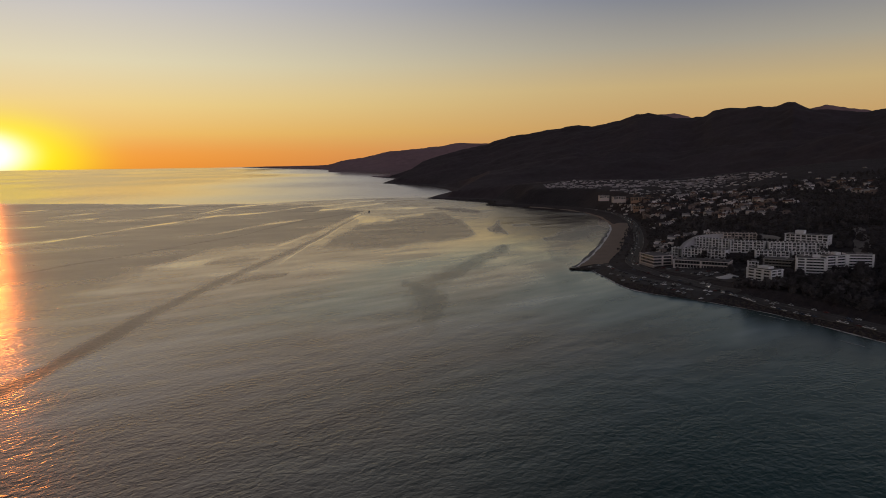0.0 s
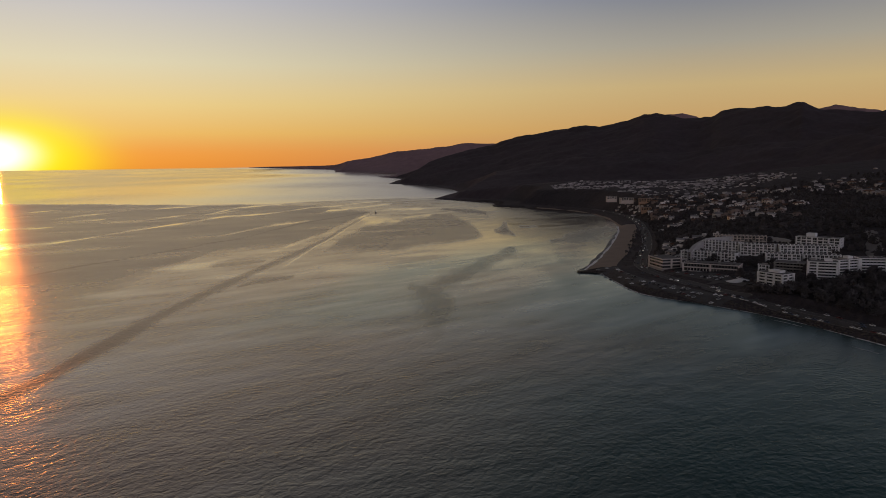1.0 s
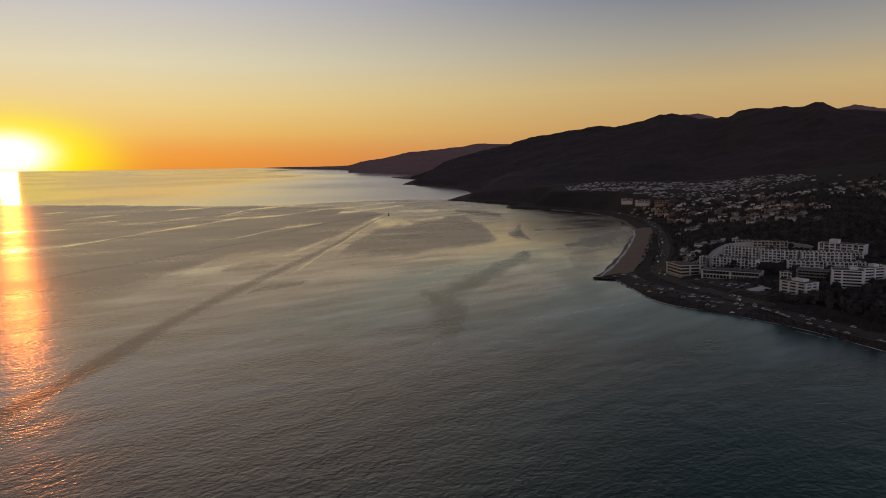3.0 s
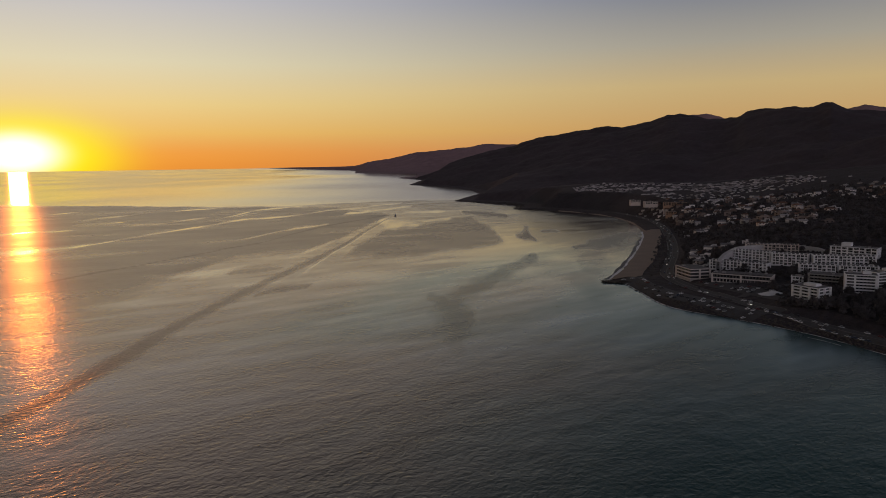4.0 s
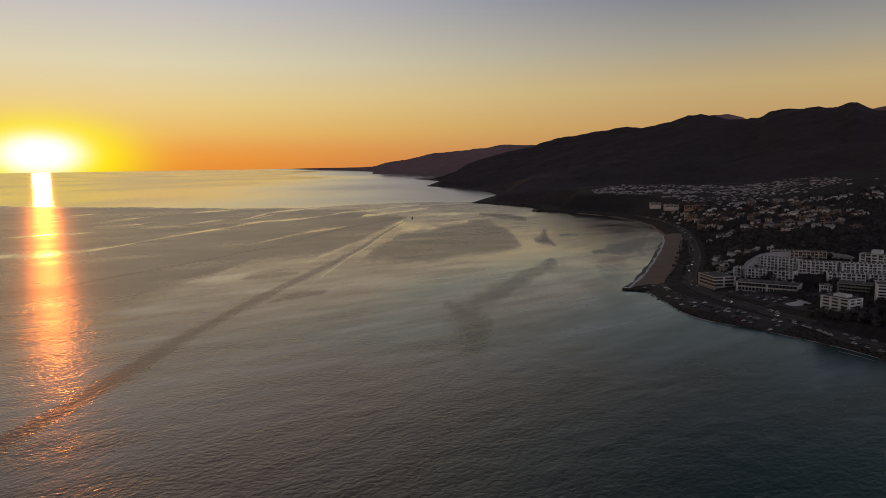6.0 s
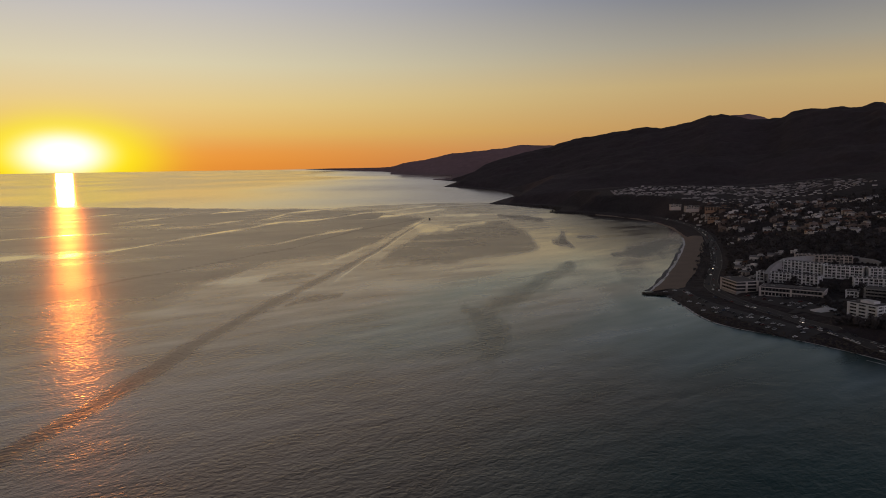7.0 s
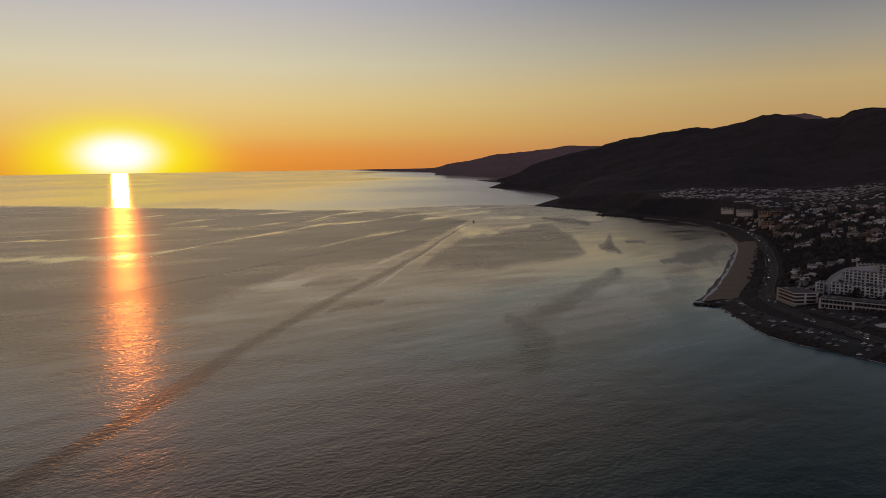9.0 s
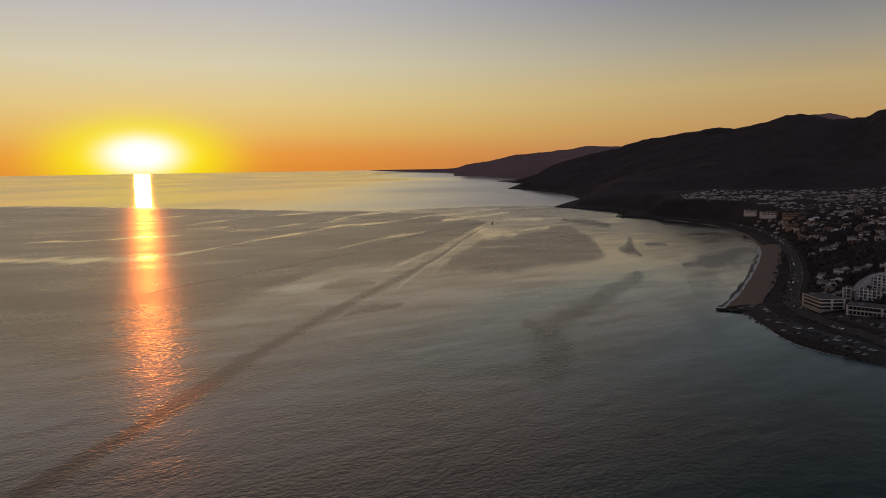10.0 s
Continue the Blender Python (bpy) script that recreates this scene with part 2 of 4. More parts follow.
# ground heights of the built-up slopes
SPOTS = [(300, 520, 5), (245, 660, 5), (200, 760, 5), (200, 850, 5), (330, 600, 14), (262, 650, 12.5), (284, 641, 13.8), (330, 676, 15.2), (400, 700, 18), (460, 560, 24),
         (225, 805, 7), (250, 780, 8), (265, 850, 12), (320, 850, 19), (350, 780, 16), (390, 820, 22), (340, 905, 26), (420, 850, 30),
         (500, 800, 44), (250, 1000, 12), (330, 1080, 24), (460, 1010, 42), (337, 1005, 25), (396, 1058, 36), (432, 957, 43), (547, 1068, 46), (336, 1307, 22), (411, 1390, 31), (559, 1499, 43), (615, 1368, 55), (657, 1348, 60),
         (329, 1566, 18), (381, 1605, 36), (256, 1832, 42), (375, 1720, 42), (510, 1726, 43), (663, 1781, 58), (226, 2239, 48), (323, 2308, 60), (495, 2277, 62), (659, 2235, 61), (752, 2205, 72), (858, 2134, 87), (841, 1815, 85), (883, 1683, 82), (493, 870, 43)]


def plate():
    p = np.array(SPOTS, float)
    q = p[:, :2] / 1000
    r = np.hypot(*(q[:, None] - q[None]).transpose(2, 0, 1))
    a = np.zeros((len(p) + 3,) * 2)
    a[:-3, :-3] = np.where(r > 0, r**2 * np.log(r + 1e-12), 0) + np.eye(len(p)) * 0.002
    a[:-3, -3:] = np.c_[np.ones(len(p)), q]
    a[-3:, :-3] = a[:-3, -3:].T
    return q, np.linalg.solve(a, np.r_[p[:, 2], 0, 0, 0])


PLATE = plate()


def slopes(x, y):
    q, w = PLATE
    X, Y = np.asarray(x, float) / 1000, np.asarray(y, float) / 1000
    h = w[-3] + w[-2] * X + w[-1] * Y
    for (a, b), k in zip(q, w):
        r2 = (X - a) ** 2 + (Y - b) ** 2
        h = h + k * 0.5 * r2 * np.log(r2 + 1e-12)
    return h


# ridges: bearing (degrees left of +y), elevation of the crest, its distance and that of its foot
RIDGE_COAST = [(17.6, -0.34, 25500, 24800), (16, -0.30, 22000, 21000), (11.6, -0.24, 16000, 14500), (10.5, -0.05, 13500, 11500), (7.65, 0.40, 13000, 9500), (5.86, 0.82, 12500, 9000), (3.2, 1.05, 12000, 8800),
               (1.8, 1.17, 11500, 8800), (0.5, 1.37, 11500, 8800), (-1.76, 1.34, 11500, 8800), (-6.0, 1.17, 11500, 8800)]
RIDGE_MAIN = [(7.2, -1.56, 4500, 4300), (6.7, -1.26, 4650, 4350), (5.9, -1.02, 4800, 4200), (4.5, -0.50, 5000, 4000), (2.7, 0.15, 5150, 3700), (0.9, 0.67, 5300, 3500), (-1.8, 1.16, 5500, 3200), (-2.7, 1.50, 5500, 3100),
              (-3.8, 1.80, 5600, 2900), (-5.75, 2.12, 5600, 2700), (-7.5, 2.48, 5500, 2600), (-9.0, 2.63, 5400, 2500), (-10.1, 2.47, 5300, 2500), (-11.4, 2.74, 5250, 2500), (-12.2, 2.89, 5200, 2500), (-13.4, 3.32, 5150, 2450),
              (-14.3, 3.40, 5100, 2400), (-15.3, 3.24, 5050, 2400), (-16.3, 2.99, 5000, 2400), (-17.5, 2.94, 4900, 2400), (-18.3, 3.07, 4800, 2350), (-18.9, 3.42, 4700, 2300), (-20.2, 3.67, 4600, 2250), (-21.7, 3.73, 4500, 2200), (-23.6, 3.70, 4300, 2150),
              (-24.4, 3.86, 4200, 2100), (-25.4, 3.39, 4150, 2080), (-26.6, 3.14, 4050, 2050), (-28.4, 2.89, 4000, 2000), (-29.3, 2.94, 3950, 1800), (-30.5, 3.29, 3900, 1700), (-36, 3.74, 3500, 1500), (-60, 3.14, 3400, 1500), (-100, 2.34, 3600, 1600), (-140, 1.14, 4000, 2000)]
RIDGE_BACK = [(-13.0, 2.56, 7600, 6500), (-14.6, 3.26, 7600, 6500), (-15.5, 3.33, 7600, 6500), (-16.2, 3.46, 7600, 6500), (-17.4, 3.02, 7600, 6500), (-19, 2.76, 7600, 6500), (-25, 3.26, 7600, 6500), (-26.4, 3.50, 7600, 6500), (-28.1, 3.30, 7600, 6500), (-29.3, 2.98, 7600, 6500), (-34, 2.76, 7600, 6500)]
SPUR = [(3.4, -2.1, 2700, 2560), (1.5, -1.9, 2900, 2400), (-1.5, -1.1, 3050, 2300), (-4.5, -0.5, 3150, 2250), (-8.0, 0.0, 3200, 2250), (-12.0, 0.6, 3250, 2250), (-16, 0.3, 3250, 2250), (-20, 0.9, 3150, 2200), (-25, 1.1, 3000, 2000), (-30, 1.3, 2700, 1700), (-36, 1.2, 2500, 1500)]


def ridge(az, d, rows):
    r = np.array(rows)[::-1]
    el, crest, foot = (np.interp(az, r[:, 0], r[:, k]) for k in (1, 2, 3))
    h = EYE[2] + crest * np.tan(np.radians(el))
    edge = smooth(r[0, 0] - 3, r[0, 0], az) * smooth(r[-1, 0] + 0.6, r[-1, 0], az)
    near = np.clip((d - foot) / (crest - foot), 0, 1)
    shape = np.where(d < crest, 0.75 * near + 0.25 * smooth(0, 1, near), np.exp(-(((d - crest) / (0.25 * crest)) ** 2)))
    return h * shape * edge


def ground(x, y):
    """Height of the land at a place."""
    s = inland(x, y)
    dx, dy = x - EYE[0], y - EYE[1]
    d, az = np.hypot(dx, dy), np.degrees(np.arctan2(-dx, dy))
    far = smooth(2350, 2800, d)
    near_h = np.maximum(slopes(x, y), 5.0)
    near_h = np.where(d < 2700, np.minimum(near_h, 120), 60)
    h = near_h * (1 - far)
    tall = np.maximum.reduce([ridge(az, d, r) for r in (RIDGE_COAST, RIDGE_MAIN, RIDGE_BACK, SPUR)])
    tall = tall * (1 - 0.09 * np.abs(fbm(x / 900, y / 900, 4, 3)) * np.exp(-d / 9000) * smooth(10, 150, tall)) + fbm(x / 110, y / 110, 4, 8) * 8 * smooth(20, 120, tall)
    h = np.maximum(h, np.where(d < 2600, tall * smooth(1900, 2600, d), tall))
    h = np.maximum(h, 5.0 + 8 * smooth(60, 300, s))
    h = h + fbm(x / 45, y / 45, 3, 5) * 1.2 * smooth(60, 140, s)
    # shelf behind the shore, then the bluff; a gentle beach between the groin and the cove
    beach = smooth(835, 865, y) * smooth(1400, 1330, y)
    rise = np.where(s < 14, s * 0.32, 4.5 + np.maximum(s - (62 - 30 * smooth(730, 680, y)), 0) * (0.75 + 0.5 * smooth(730, 680, y)))
    sandy = np.where(s < 55, s * 0.055, 3.0 + np.maximum(s - 55, 0) * 0.25)
    prof = rise * (1 - beach) + np.minimum(sandy, rise) * beach
    return np.minimum(h, np.where(s < 0, np.maximum(s * 0.3, -3), prof))


def height(x, y):
    return float(ground(np.array([float(x)]), np.array([float(y)]))[0])


def build_land():
    az = np.r_[np.arange(-170, -38, 2.0), np.arange(-38, 19.5, 0.11)]
    d = np.r_[250, 300, 330, 360, np.exp(np.arange(np.log(390), np.log(30000), 0.0085))]
    A, D = np.meshgrid(np.radians(az), d)
    x, y = EYE[0] - np.sin(A) * D, EYE[1] + np.cos(A) * D
    h = ground(x, y)
    q = grid_quads(*x.shape)
    keep = (h.ravel()[q] > -2.9).any(1)
    dist = D.ravel()[q].mean(1)
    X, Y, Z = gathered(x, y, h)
    v = np.stack([X, Y, Z], -1).reshape(-1, 3)
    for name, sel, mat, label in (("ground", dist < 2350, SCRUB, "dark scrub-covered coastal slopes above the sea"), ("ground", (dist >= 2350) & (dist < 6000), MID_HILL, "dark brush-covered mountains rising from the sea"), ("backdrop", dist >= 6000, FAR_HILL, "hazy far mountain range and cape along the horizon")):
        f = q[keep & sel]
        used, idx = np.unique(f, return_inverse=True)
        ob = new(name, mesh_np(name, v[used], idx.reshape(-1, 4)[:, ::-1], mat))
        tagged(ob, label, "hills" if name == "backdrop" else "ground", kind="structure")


build_land()

# ---------------------------------------------------------------- sea
# slicks of smooth water, each a line of x, y, half width
SLICKS = [[(-1080, 1090, 3), (-797, 1111, 2.2), (-740, 1131, 3.3), (-703, 1191, 3.8), (-687, 1353, 3.2), (-659, 1549, 3.5), (-610, 1772, 3.3), (-509, 1933, 2.8), (-471, 2108, 3), (-404, 2202, 3.1), (-359, 2367, 3.4), (-314, 2457, 3.5)],
          [(-395, 1942, 2.8), (-330, 2068, 2.9), (-254, 2264, 3.2)], [(-457, 1332, 2), (-432, 1426, 3.1), (-406, 1520, 3.3), (-369, 1627, 2.3)],
          [(-690, 1930, 4.3), (-710, 2111, 3.9), (-671, 2208, 3.2), (-619, 2313, 3.4)], [(-672, 1928, 2.9), (-660, 2012, 3)],
          [(-262, 1727, 4), (-224, 1602, 7.5), (-201, 1572, 8.5), (-162, 1556, 3.3)], [(-287, 1134, 6.5), (-283, 1186, 6.5), (-281, 1287, 2.7)],
          [(-238, 900, 2), (-244, 1098, 1.6), (-242, 1267, 1.8), (-246, 1438, 2), (-250, 1647, 2.3)], [(-1043, 1864, 5.2), (-1007, 1920, 5.3)],
          [(-837, 1645, 1.9), (-781, 1672, 1.9), (-760, 1785, 2.7), (-741, 1838, 2.8)], [(-945, 2113, 2.4), (-871, 2260, 2.5)], [(-1280, 2054, 2), (-1245, 2097, 2.1)],
          [(-160, 1656, 2.3), (-133, 1733, 2.4), (-101, 1763, 2.5)], [(-244, 2035, 2.1), (-196, 2029, 2.8), (-132, 2022, 2.1)], [(-390, 863, 2.6), (-363, 893, 5), (-337, 921, 5)],
          [(-1150, 1330, 1.5), (-1010, 1420, 1.6), (-900, 1500, 1.4)], [(-980, 1640, 1.6), (-900, 1690, 1.8)]]
# darker streaks of ruffled water, with their strength
STREAKS = [([(57, 1072, 4.4), (33, 961, 5.3), (10, 891, 6.1), (-10, 831, 7.9), (-33, 772, 10.5), (-39, 705, 10), (-25, 623, 9)], 0.23), ([(129, 1136, 2.4), (166, 1186, 5), (213, 1249, 5.3), (262, 1358, 4.8)], 0.3),
           ([(69, 1478, 4.1), (66, 1368, 8.5), (72, 1299, 3.6)], 0.32), ([(48, 1368, 2.8), (68, 1367, 4.7)], 0.28), ([(100, 1420, 3), (130, 1440, 3)], 0.3), ([(-334, 884, 2.6), (-308, 902, 3.9), (-275, 925, 1.3)], 0.25),
           ([(-248, 746, 2.1), (-234, 778, 3.9), (-209, 813, 2.9)], 0.25), ([(-65, 732, 3), (-48, 718, 2.9)], 0.15), ([(-76, 1994, 2.8), (-21, 1924, 5.4), (30, 1841, 3.8)], 0.4),
           ([(-266, 1850, 1.6), (-359, 1611, 1.7), (-391, 1401, 1.4), (-402, 1230, 1.2), (-432, 1152, 1.2), (-475, 1022, 1.1), (-516, 903, 1), (-528, 839, 0.9)], 0.55),
           ([(60, 1000, 10), (95, 900, 16), (105, 800, 14)], 0.1), ([(150, 1030, 8), (120, 960, 8)], 0.12)]
WAKE = [(-251, 1794, 1.1), (-254, 1678, 2), (-251, 1394, 3.4), (-249, 1225, 4.6), (-252, 1133, 5), (-254, 1001, 5.6), (-259, 906, 6), (-264, 831, 6.2), (-267, 764, 6.5), (-267, 624, 7), (-266, 560, 7.2), (-261, 485, 7.4), (-260, 420, 7.5), (-262, 340, 7.5), (-266, 200, 8)]
# wind-ruffled water seaward of the wake, and an island of it on the landward side
RUFFLED = [[(-6000, 3200), (-3330, 2660), (-1783, 2490), (-1098, 2355), (-488, 2230), (-269, 1870), (-275, 1440), (-281, 1287), (-288, 1134), (-325, 1074), (-381, 1038), (-392, 893), (-400, 745), (-430, 662), (-480, 575), (-600, 428), (-4000, 300)],
           [(-216, 1065), (-224, 1249), (-214, 1414), (-213, 1483), (-160, 1530), (-122, 1668), (-47, 1776), (-17, 1560), (6, 1424), (18, 1274), (-23, 1208), (-73, 1107), (-121, 1076)]]
CALM_EDGE = [(-6000, 3200), (-2996, 2760), (-1865, 2540), (-1114, 2368), (-667, 2319), (-516, 2487), (-333, 2600), (-170, 2611), (29, 2313), (90, 2150)]


def sea_material():
    """Water: a dark body under a reflecting surface, whose ripples are rougher or smoother from place to place."""
    m = bpy.data.materials.new("sea_water")
    m.use_nodes = True
    nt = m.node_tree
    b = nt.nodes["Principled BSDF"]
    L = nt.links.new

    def attr(n):
        a = nt.nodes.new("ShaderNodeAttribute")
        a.attribute_name = n
        return a.outputs["Fac"]
    mix = nt.nodes.new("ShaderNodeMix")
    mix.data_type = "RGBA"
    L(attr("shallow"), mix.inputs[0])
    mix.inputs[6].default_value = (0.026, 0.018, 0.018, 1)
    mix.inputs[7].default_value = (0.001, 0.034, 0.036, 1)
    L(mix.outputs[2], b.inputs["Base Color"])
    # sunset warmth is painted into the open water's sheen; the clear shallows stay green
    sheen_tint = nt.nodes.new("ShaderNodeMix")
    sheen_tint.data_type = "RGBA"
    L(attr("shallow"), sheen_tint.inputs[0])
    sheen_tint.inputs[6].default_value = (1.0, 0.89, 0.76, 1)
    sheen_tint.inputs[7].default_value = (0.80, 0.95, 0.94, 1)
    for socket in ("Specular Tint", "Coat Tint"):
        L(sheen_tint.outputs[2], b.inputs[socket])
    L(attr("rough"), b.inputs["Roughness"])
    b.inputs["IOR"].default_value = 1.5
    # steeper wavelets among the ripples spread the glitter sideways
    b.inputs["Coat Weight"].default_value = 0.5
    b.inputs["Coat IOR"].default_value = 1.34
    L(attr("steep"), b.inputs["Coat Roughness"])
    pos = nt.nodes.new("ShaderNodeNewGeometry")
    mp = nt.nodes.new("ShaderNodeMapping")
    mp.vector_type = "TEXTURE"
    mp.inputs["Rotation"].default_value = (0, 0, radians(42))
    mp.inputs["Scale"].default_value = (1.3, 1, 1)
    L(pos.outputs["Position"], mp.inputs[0])

    def noise(scale, detail, warp=0.0):
        n = nt.nodes.new("ShaderNodeTexNoise")
        n.inputs["Scale"].default_value, n.inputs["Detail"].default_value, n.inputs["Distortion"].default_value = scale, detail, warp
        L(mp.outputs[0], n.inputs["Vector"])
        return n.outputs[0]

    def plus(a, k, c):
        ma = nt.nodes.new("ShaderNodeMath")
        ma.operation = "MULTIPLY_ADD"
        L(a, ma.inputs[0])
        ma.inputs[1].default_value = k
        L(c, ma.inputs[2])
        return ma.outputs[0]
    relief = plus(noise(0.05, 1.0), 0.9, plus(noise(0.8, 2.0), 0.07, noise(0.34, 2.0, 0.4)))
    bp = nt.nodes.new("ShaderNodeBump")
    bp.inputs["Distance"].default_value = 1.3
    L(attr("chop"), bp.inputs["Strength"])
    L(relief, bp.inputs["Height"])
    L(bp.outputs[0], b.inputs["Normal"])
    L(bp.outputs[0], b.inputs["Coat Normal"])
    return m


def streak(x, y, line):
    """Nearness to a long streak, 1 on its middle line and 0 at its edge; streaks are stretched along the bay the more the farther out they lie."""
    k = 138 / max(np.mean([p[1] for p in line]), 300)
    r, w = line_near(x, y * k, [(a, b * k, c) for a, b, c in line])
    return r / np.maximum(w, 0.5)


def build_sea():
    az = np.r_[np.arange(-180, -37, 4.0), np.arange(-37, 52, 0.105), np.arange(52, 181, 4.0)]
    az[-1] = 180
    ang = np.r_[np.arange(42, 6, -0.075), np.arange(6, 2.4, -0.025), np.arange(2.4, 0.29, -0.06)]
    d = np.r_[0.5, 40, 80, 120, EYE[2] / np.tan(np.radians(ang))]
    A, D = np.meshgrid(np.radians(az), d)
    x, y = EYE[0] - np.sin(A) * D, EYE[1] + np.cos(A) * D
    s = -inland(x, y)
    wx, wy = x + fbm(x / 60, y / 200, 4, 21) * 3.5, y + fbm(x / 70, y / 260, 5, 31) * 30
    # rough: 0 glassy, 1 ruffled
    wind = 0.38 + 0.09 * fbm(wx / 240, wy / 600, 4, 41) + 0.06 * fbm((x + y) / 90, (y - x) / 22, 3, 45) + 0.06 * fbm((x + 0.3 * y) / 120, (y - 0.5 * x) / 40, 4, 47)
    wind = wind - 0.22 * smooth(-200, 100, x) * smooth(500, 1000, y)
    for ring_ in RUFFLED:
        rim_d, _ = line_near(wx, wy / 8, [(a, b / 8) for a, b in ring_ + ring_[:1]])
        lie = np.where(within(wx, wy, ring_), rim_d, -rim_d)
        soft = 7 + 50 * smooth(1000, 600, y)
        k = smooth(-soft, soft, lie + 5 * fbm(x / 40, y / 220, 3, 95)) * (0.80 + 0.30 * fbm((x + 0.3 * y) / 130, (y - 0.5 * x) / 45, 5, 96))
        wind = wind * (1 - k) + (0.62 if ring_ is RUFFLED[0] else 0.55) * k
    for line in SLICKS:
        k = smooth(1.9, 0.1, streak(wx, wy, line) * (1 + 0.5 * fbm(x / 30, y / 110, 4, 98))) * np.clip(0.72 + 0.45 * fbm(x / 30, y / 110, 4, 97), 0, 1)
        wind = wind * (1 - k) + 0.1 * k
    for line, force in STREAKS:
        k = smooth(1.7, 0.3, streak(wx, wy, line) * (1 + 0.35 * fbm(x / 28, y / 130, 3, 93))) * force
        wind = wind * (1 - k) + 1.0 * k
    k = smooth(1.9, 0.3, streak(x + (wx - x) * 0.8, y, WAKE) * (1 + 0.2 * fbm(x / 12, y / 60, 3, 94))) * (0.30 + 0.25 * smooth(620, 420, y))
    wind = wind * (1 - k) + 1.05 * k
    edge = np.interp(wx, [p[0] for p in CALM_EDGE], [p[1] for p in CALM_EDGE])
    k = smooth(-15, 30, wy - edge) * (1 - 0.35 * smooth(1300, 150, s))
    wind = wind * (1 - k) + (0.07 + 0.08 * fbm(x / 500, y / 900, 3, 51)) * k
    wind = np.clip(wind, 0, 1.2)
    shallow = smooth(420 - 200 * smooth(600, 850, y), 20, s + 110 * fbm((x - 0.4 * y) / 130, y / 240, 4, 71)) * smooth(1500, 800, y)
    shallow = np.maximum(shallow, smooth(640, 300, y + 70 * fbm(x / 90, y / 90, 4, 75) - 0.5 * (x - 60)) * smooth(-170, 120, x + 40 * fbm(x / 70, y / 70, 3, 77)))
    # long low swell, dying out where the sheet is coarse
    u, v = x * math.cos(0.73) + y * math.sin(0.73), -x * math.sin(0.73) + y * math.cos(0.73)
    z = 0.09 * fbm(u / 15, v / 9, 3, 81) * smooth(900, 250, D) * smooth(0, 60, s)
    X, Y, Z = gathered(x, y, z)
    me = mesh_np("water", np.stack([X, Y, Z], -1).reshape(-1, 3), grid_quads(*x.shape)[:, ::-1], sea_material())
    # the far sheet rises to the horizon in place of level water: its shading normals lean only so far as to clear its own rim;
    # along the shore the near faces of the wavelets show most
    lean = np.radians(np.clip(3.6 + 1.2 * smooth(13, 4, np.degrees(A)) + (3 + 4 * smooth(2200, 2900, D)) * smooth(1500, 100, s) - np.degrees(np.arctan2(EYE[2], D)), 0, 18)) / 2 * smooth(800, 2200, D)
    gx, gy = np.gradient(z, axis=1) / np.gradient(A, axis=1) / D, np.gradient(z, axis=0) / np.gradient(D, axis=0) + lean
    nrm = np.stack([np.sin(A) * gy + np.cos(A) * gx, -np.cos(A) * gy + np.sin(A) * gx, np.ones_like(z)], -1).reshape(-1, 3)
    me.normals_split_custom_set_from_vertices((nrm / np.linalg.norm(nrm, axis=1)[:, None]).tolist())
    attribute(me, "rough", np.interp(wind, [0, 0.15, 0.45, 0.86, 1.2], [0.05, 0.12, 0.25, 0.41, 0.52]))
    attribute(me, "steep", np.interp(wind, [0, 0.15, 0.45, 0.86, 1.2], [0.07, 0.16, 0.50, 0.70, 0.80]))
    attribute(me, "chop", np.interp(wind, [0, 0.15, 0.45, 1], [0.03, 0.07, 0.35, 0.43]) * (1 - 0.7 * smooth(-100, 130, x) * smooth(200, 500, y)) * (1 - 0.7 * smooth(650, 1500, D)))
    attribute(me, "shallow", shallow)
    tagged(new("water", me), "dark calm ocean with smooth slicks, reflecting the sunset", "sea", kind="structure")


build_sea()

# ---------------------------------------------------------------- shore, beach and roads


def resample(line, step):
    p = np.array(line, float)
    for _ in range(2):      # round the corners
        q = np.empty((2 * len(p), p.shape[1]))
        q[0::2], q[1::2] = p, p
        q[1:-1:2], q[2::2] = 0.75 * p[:-1] + 0.25 * p[1:], 0.25 * p[:-1] + 0.75 * p[1:]
        p = q
    t = np.r_[0, np.cumsum(np.hypot(*np.diff(p[:, :2], axis=0).T))]
    u = np.linspace(0, t[-1], max(int(t[-1] / step), 2))
    return np.stack([np.interp(u, t, p[:, k]) for k in range(p.shape[1])], 1)


def offsets(p):
    d = np.gradient(p[:, :2], axis=0)
    d /= np.linalg.norm(d, axis=1)[:, None]
    return np.stack([d[:, 1], -d[:, 0]], 1)        # to the right of the line


def ribbon(name, line, lo, hi, lift, mat, step=4.0, across=6, floor=None, ragged=0.0, seed=0):
    """A strip laid on the ground along a line, from lo to hi metres to its right."""
    p = resample(line, step)
    n = offsets(p)
    t = np.arange(len(p))
    a = lo + ragged * fbm(t * step / 40, t * 0 + 3.7, 4, seed) * 0.6
    b = hi + ragged * 0.6 * fbm(t * step / 30, t * 0 + 8.1, 3, seed + 9)
    f = np.linspace(0, 1, across)[None, :, None]
    w = (a[:, None, None] * (1 - f) + b[:, None, None] * f)
    xy = p[:, None, :2] + n[:, None] * w
    z = ground(xy[..., 0], xy[..., 1]) if floor is None else np.full(xy.shape[:2], floor)
    v = np.dstack([xy, z + lift]).reshape(-1, 3)
    return new(name, mesh_np(name, v, grid_quads(*xy.shape[:2])[:, ::-1], mat))


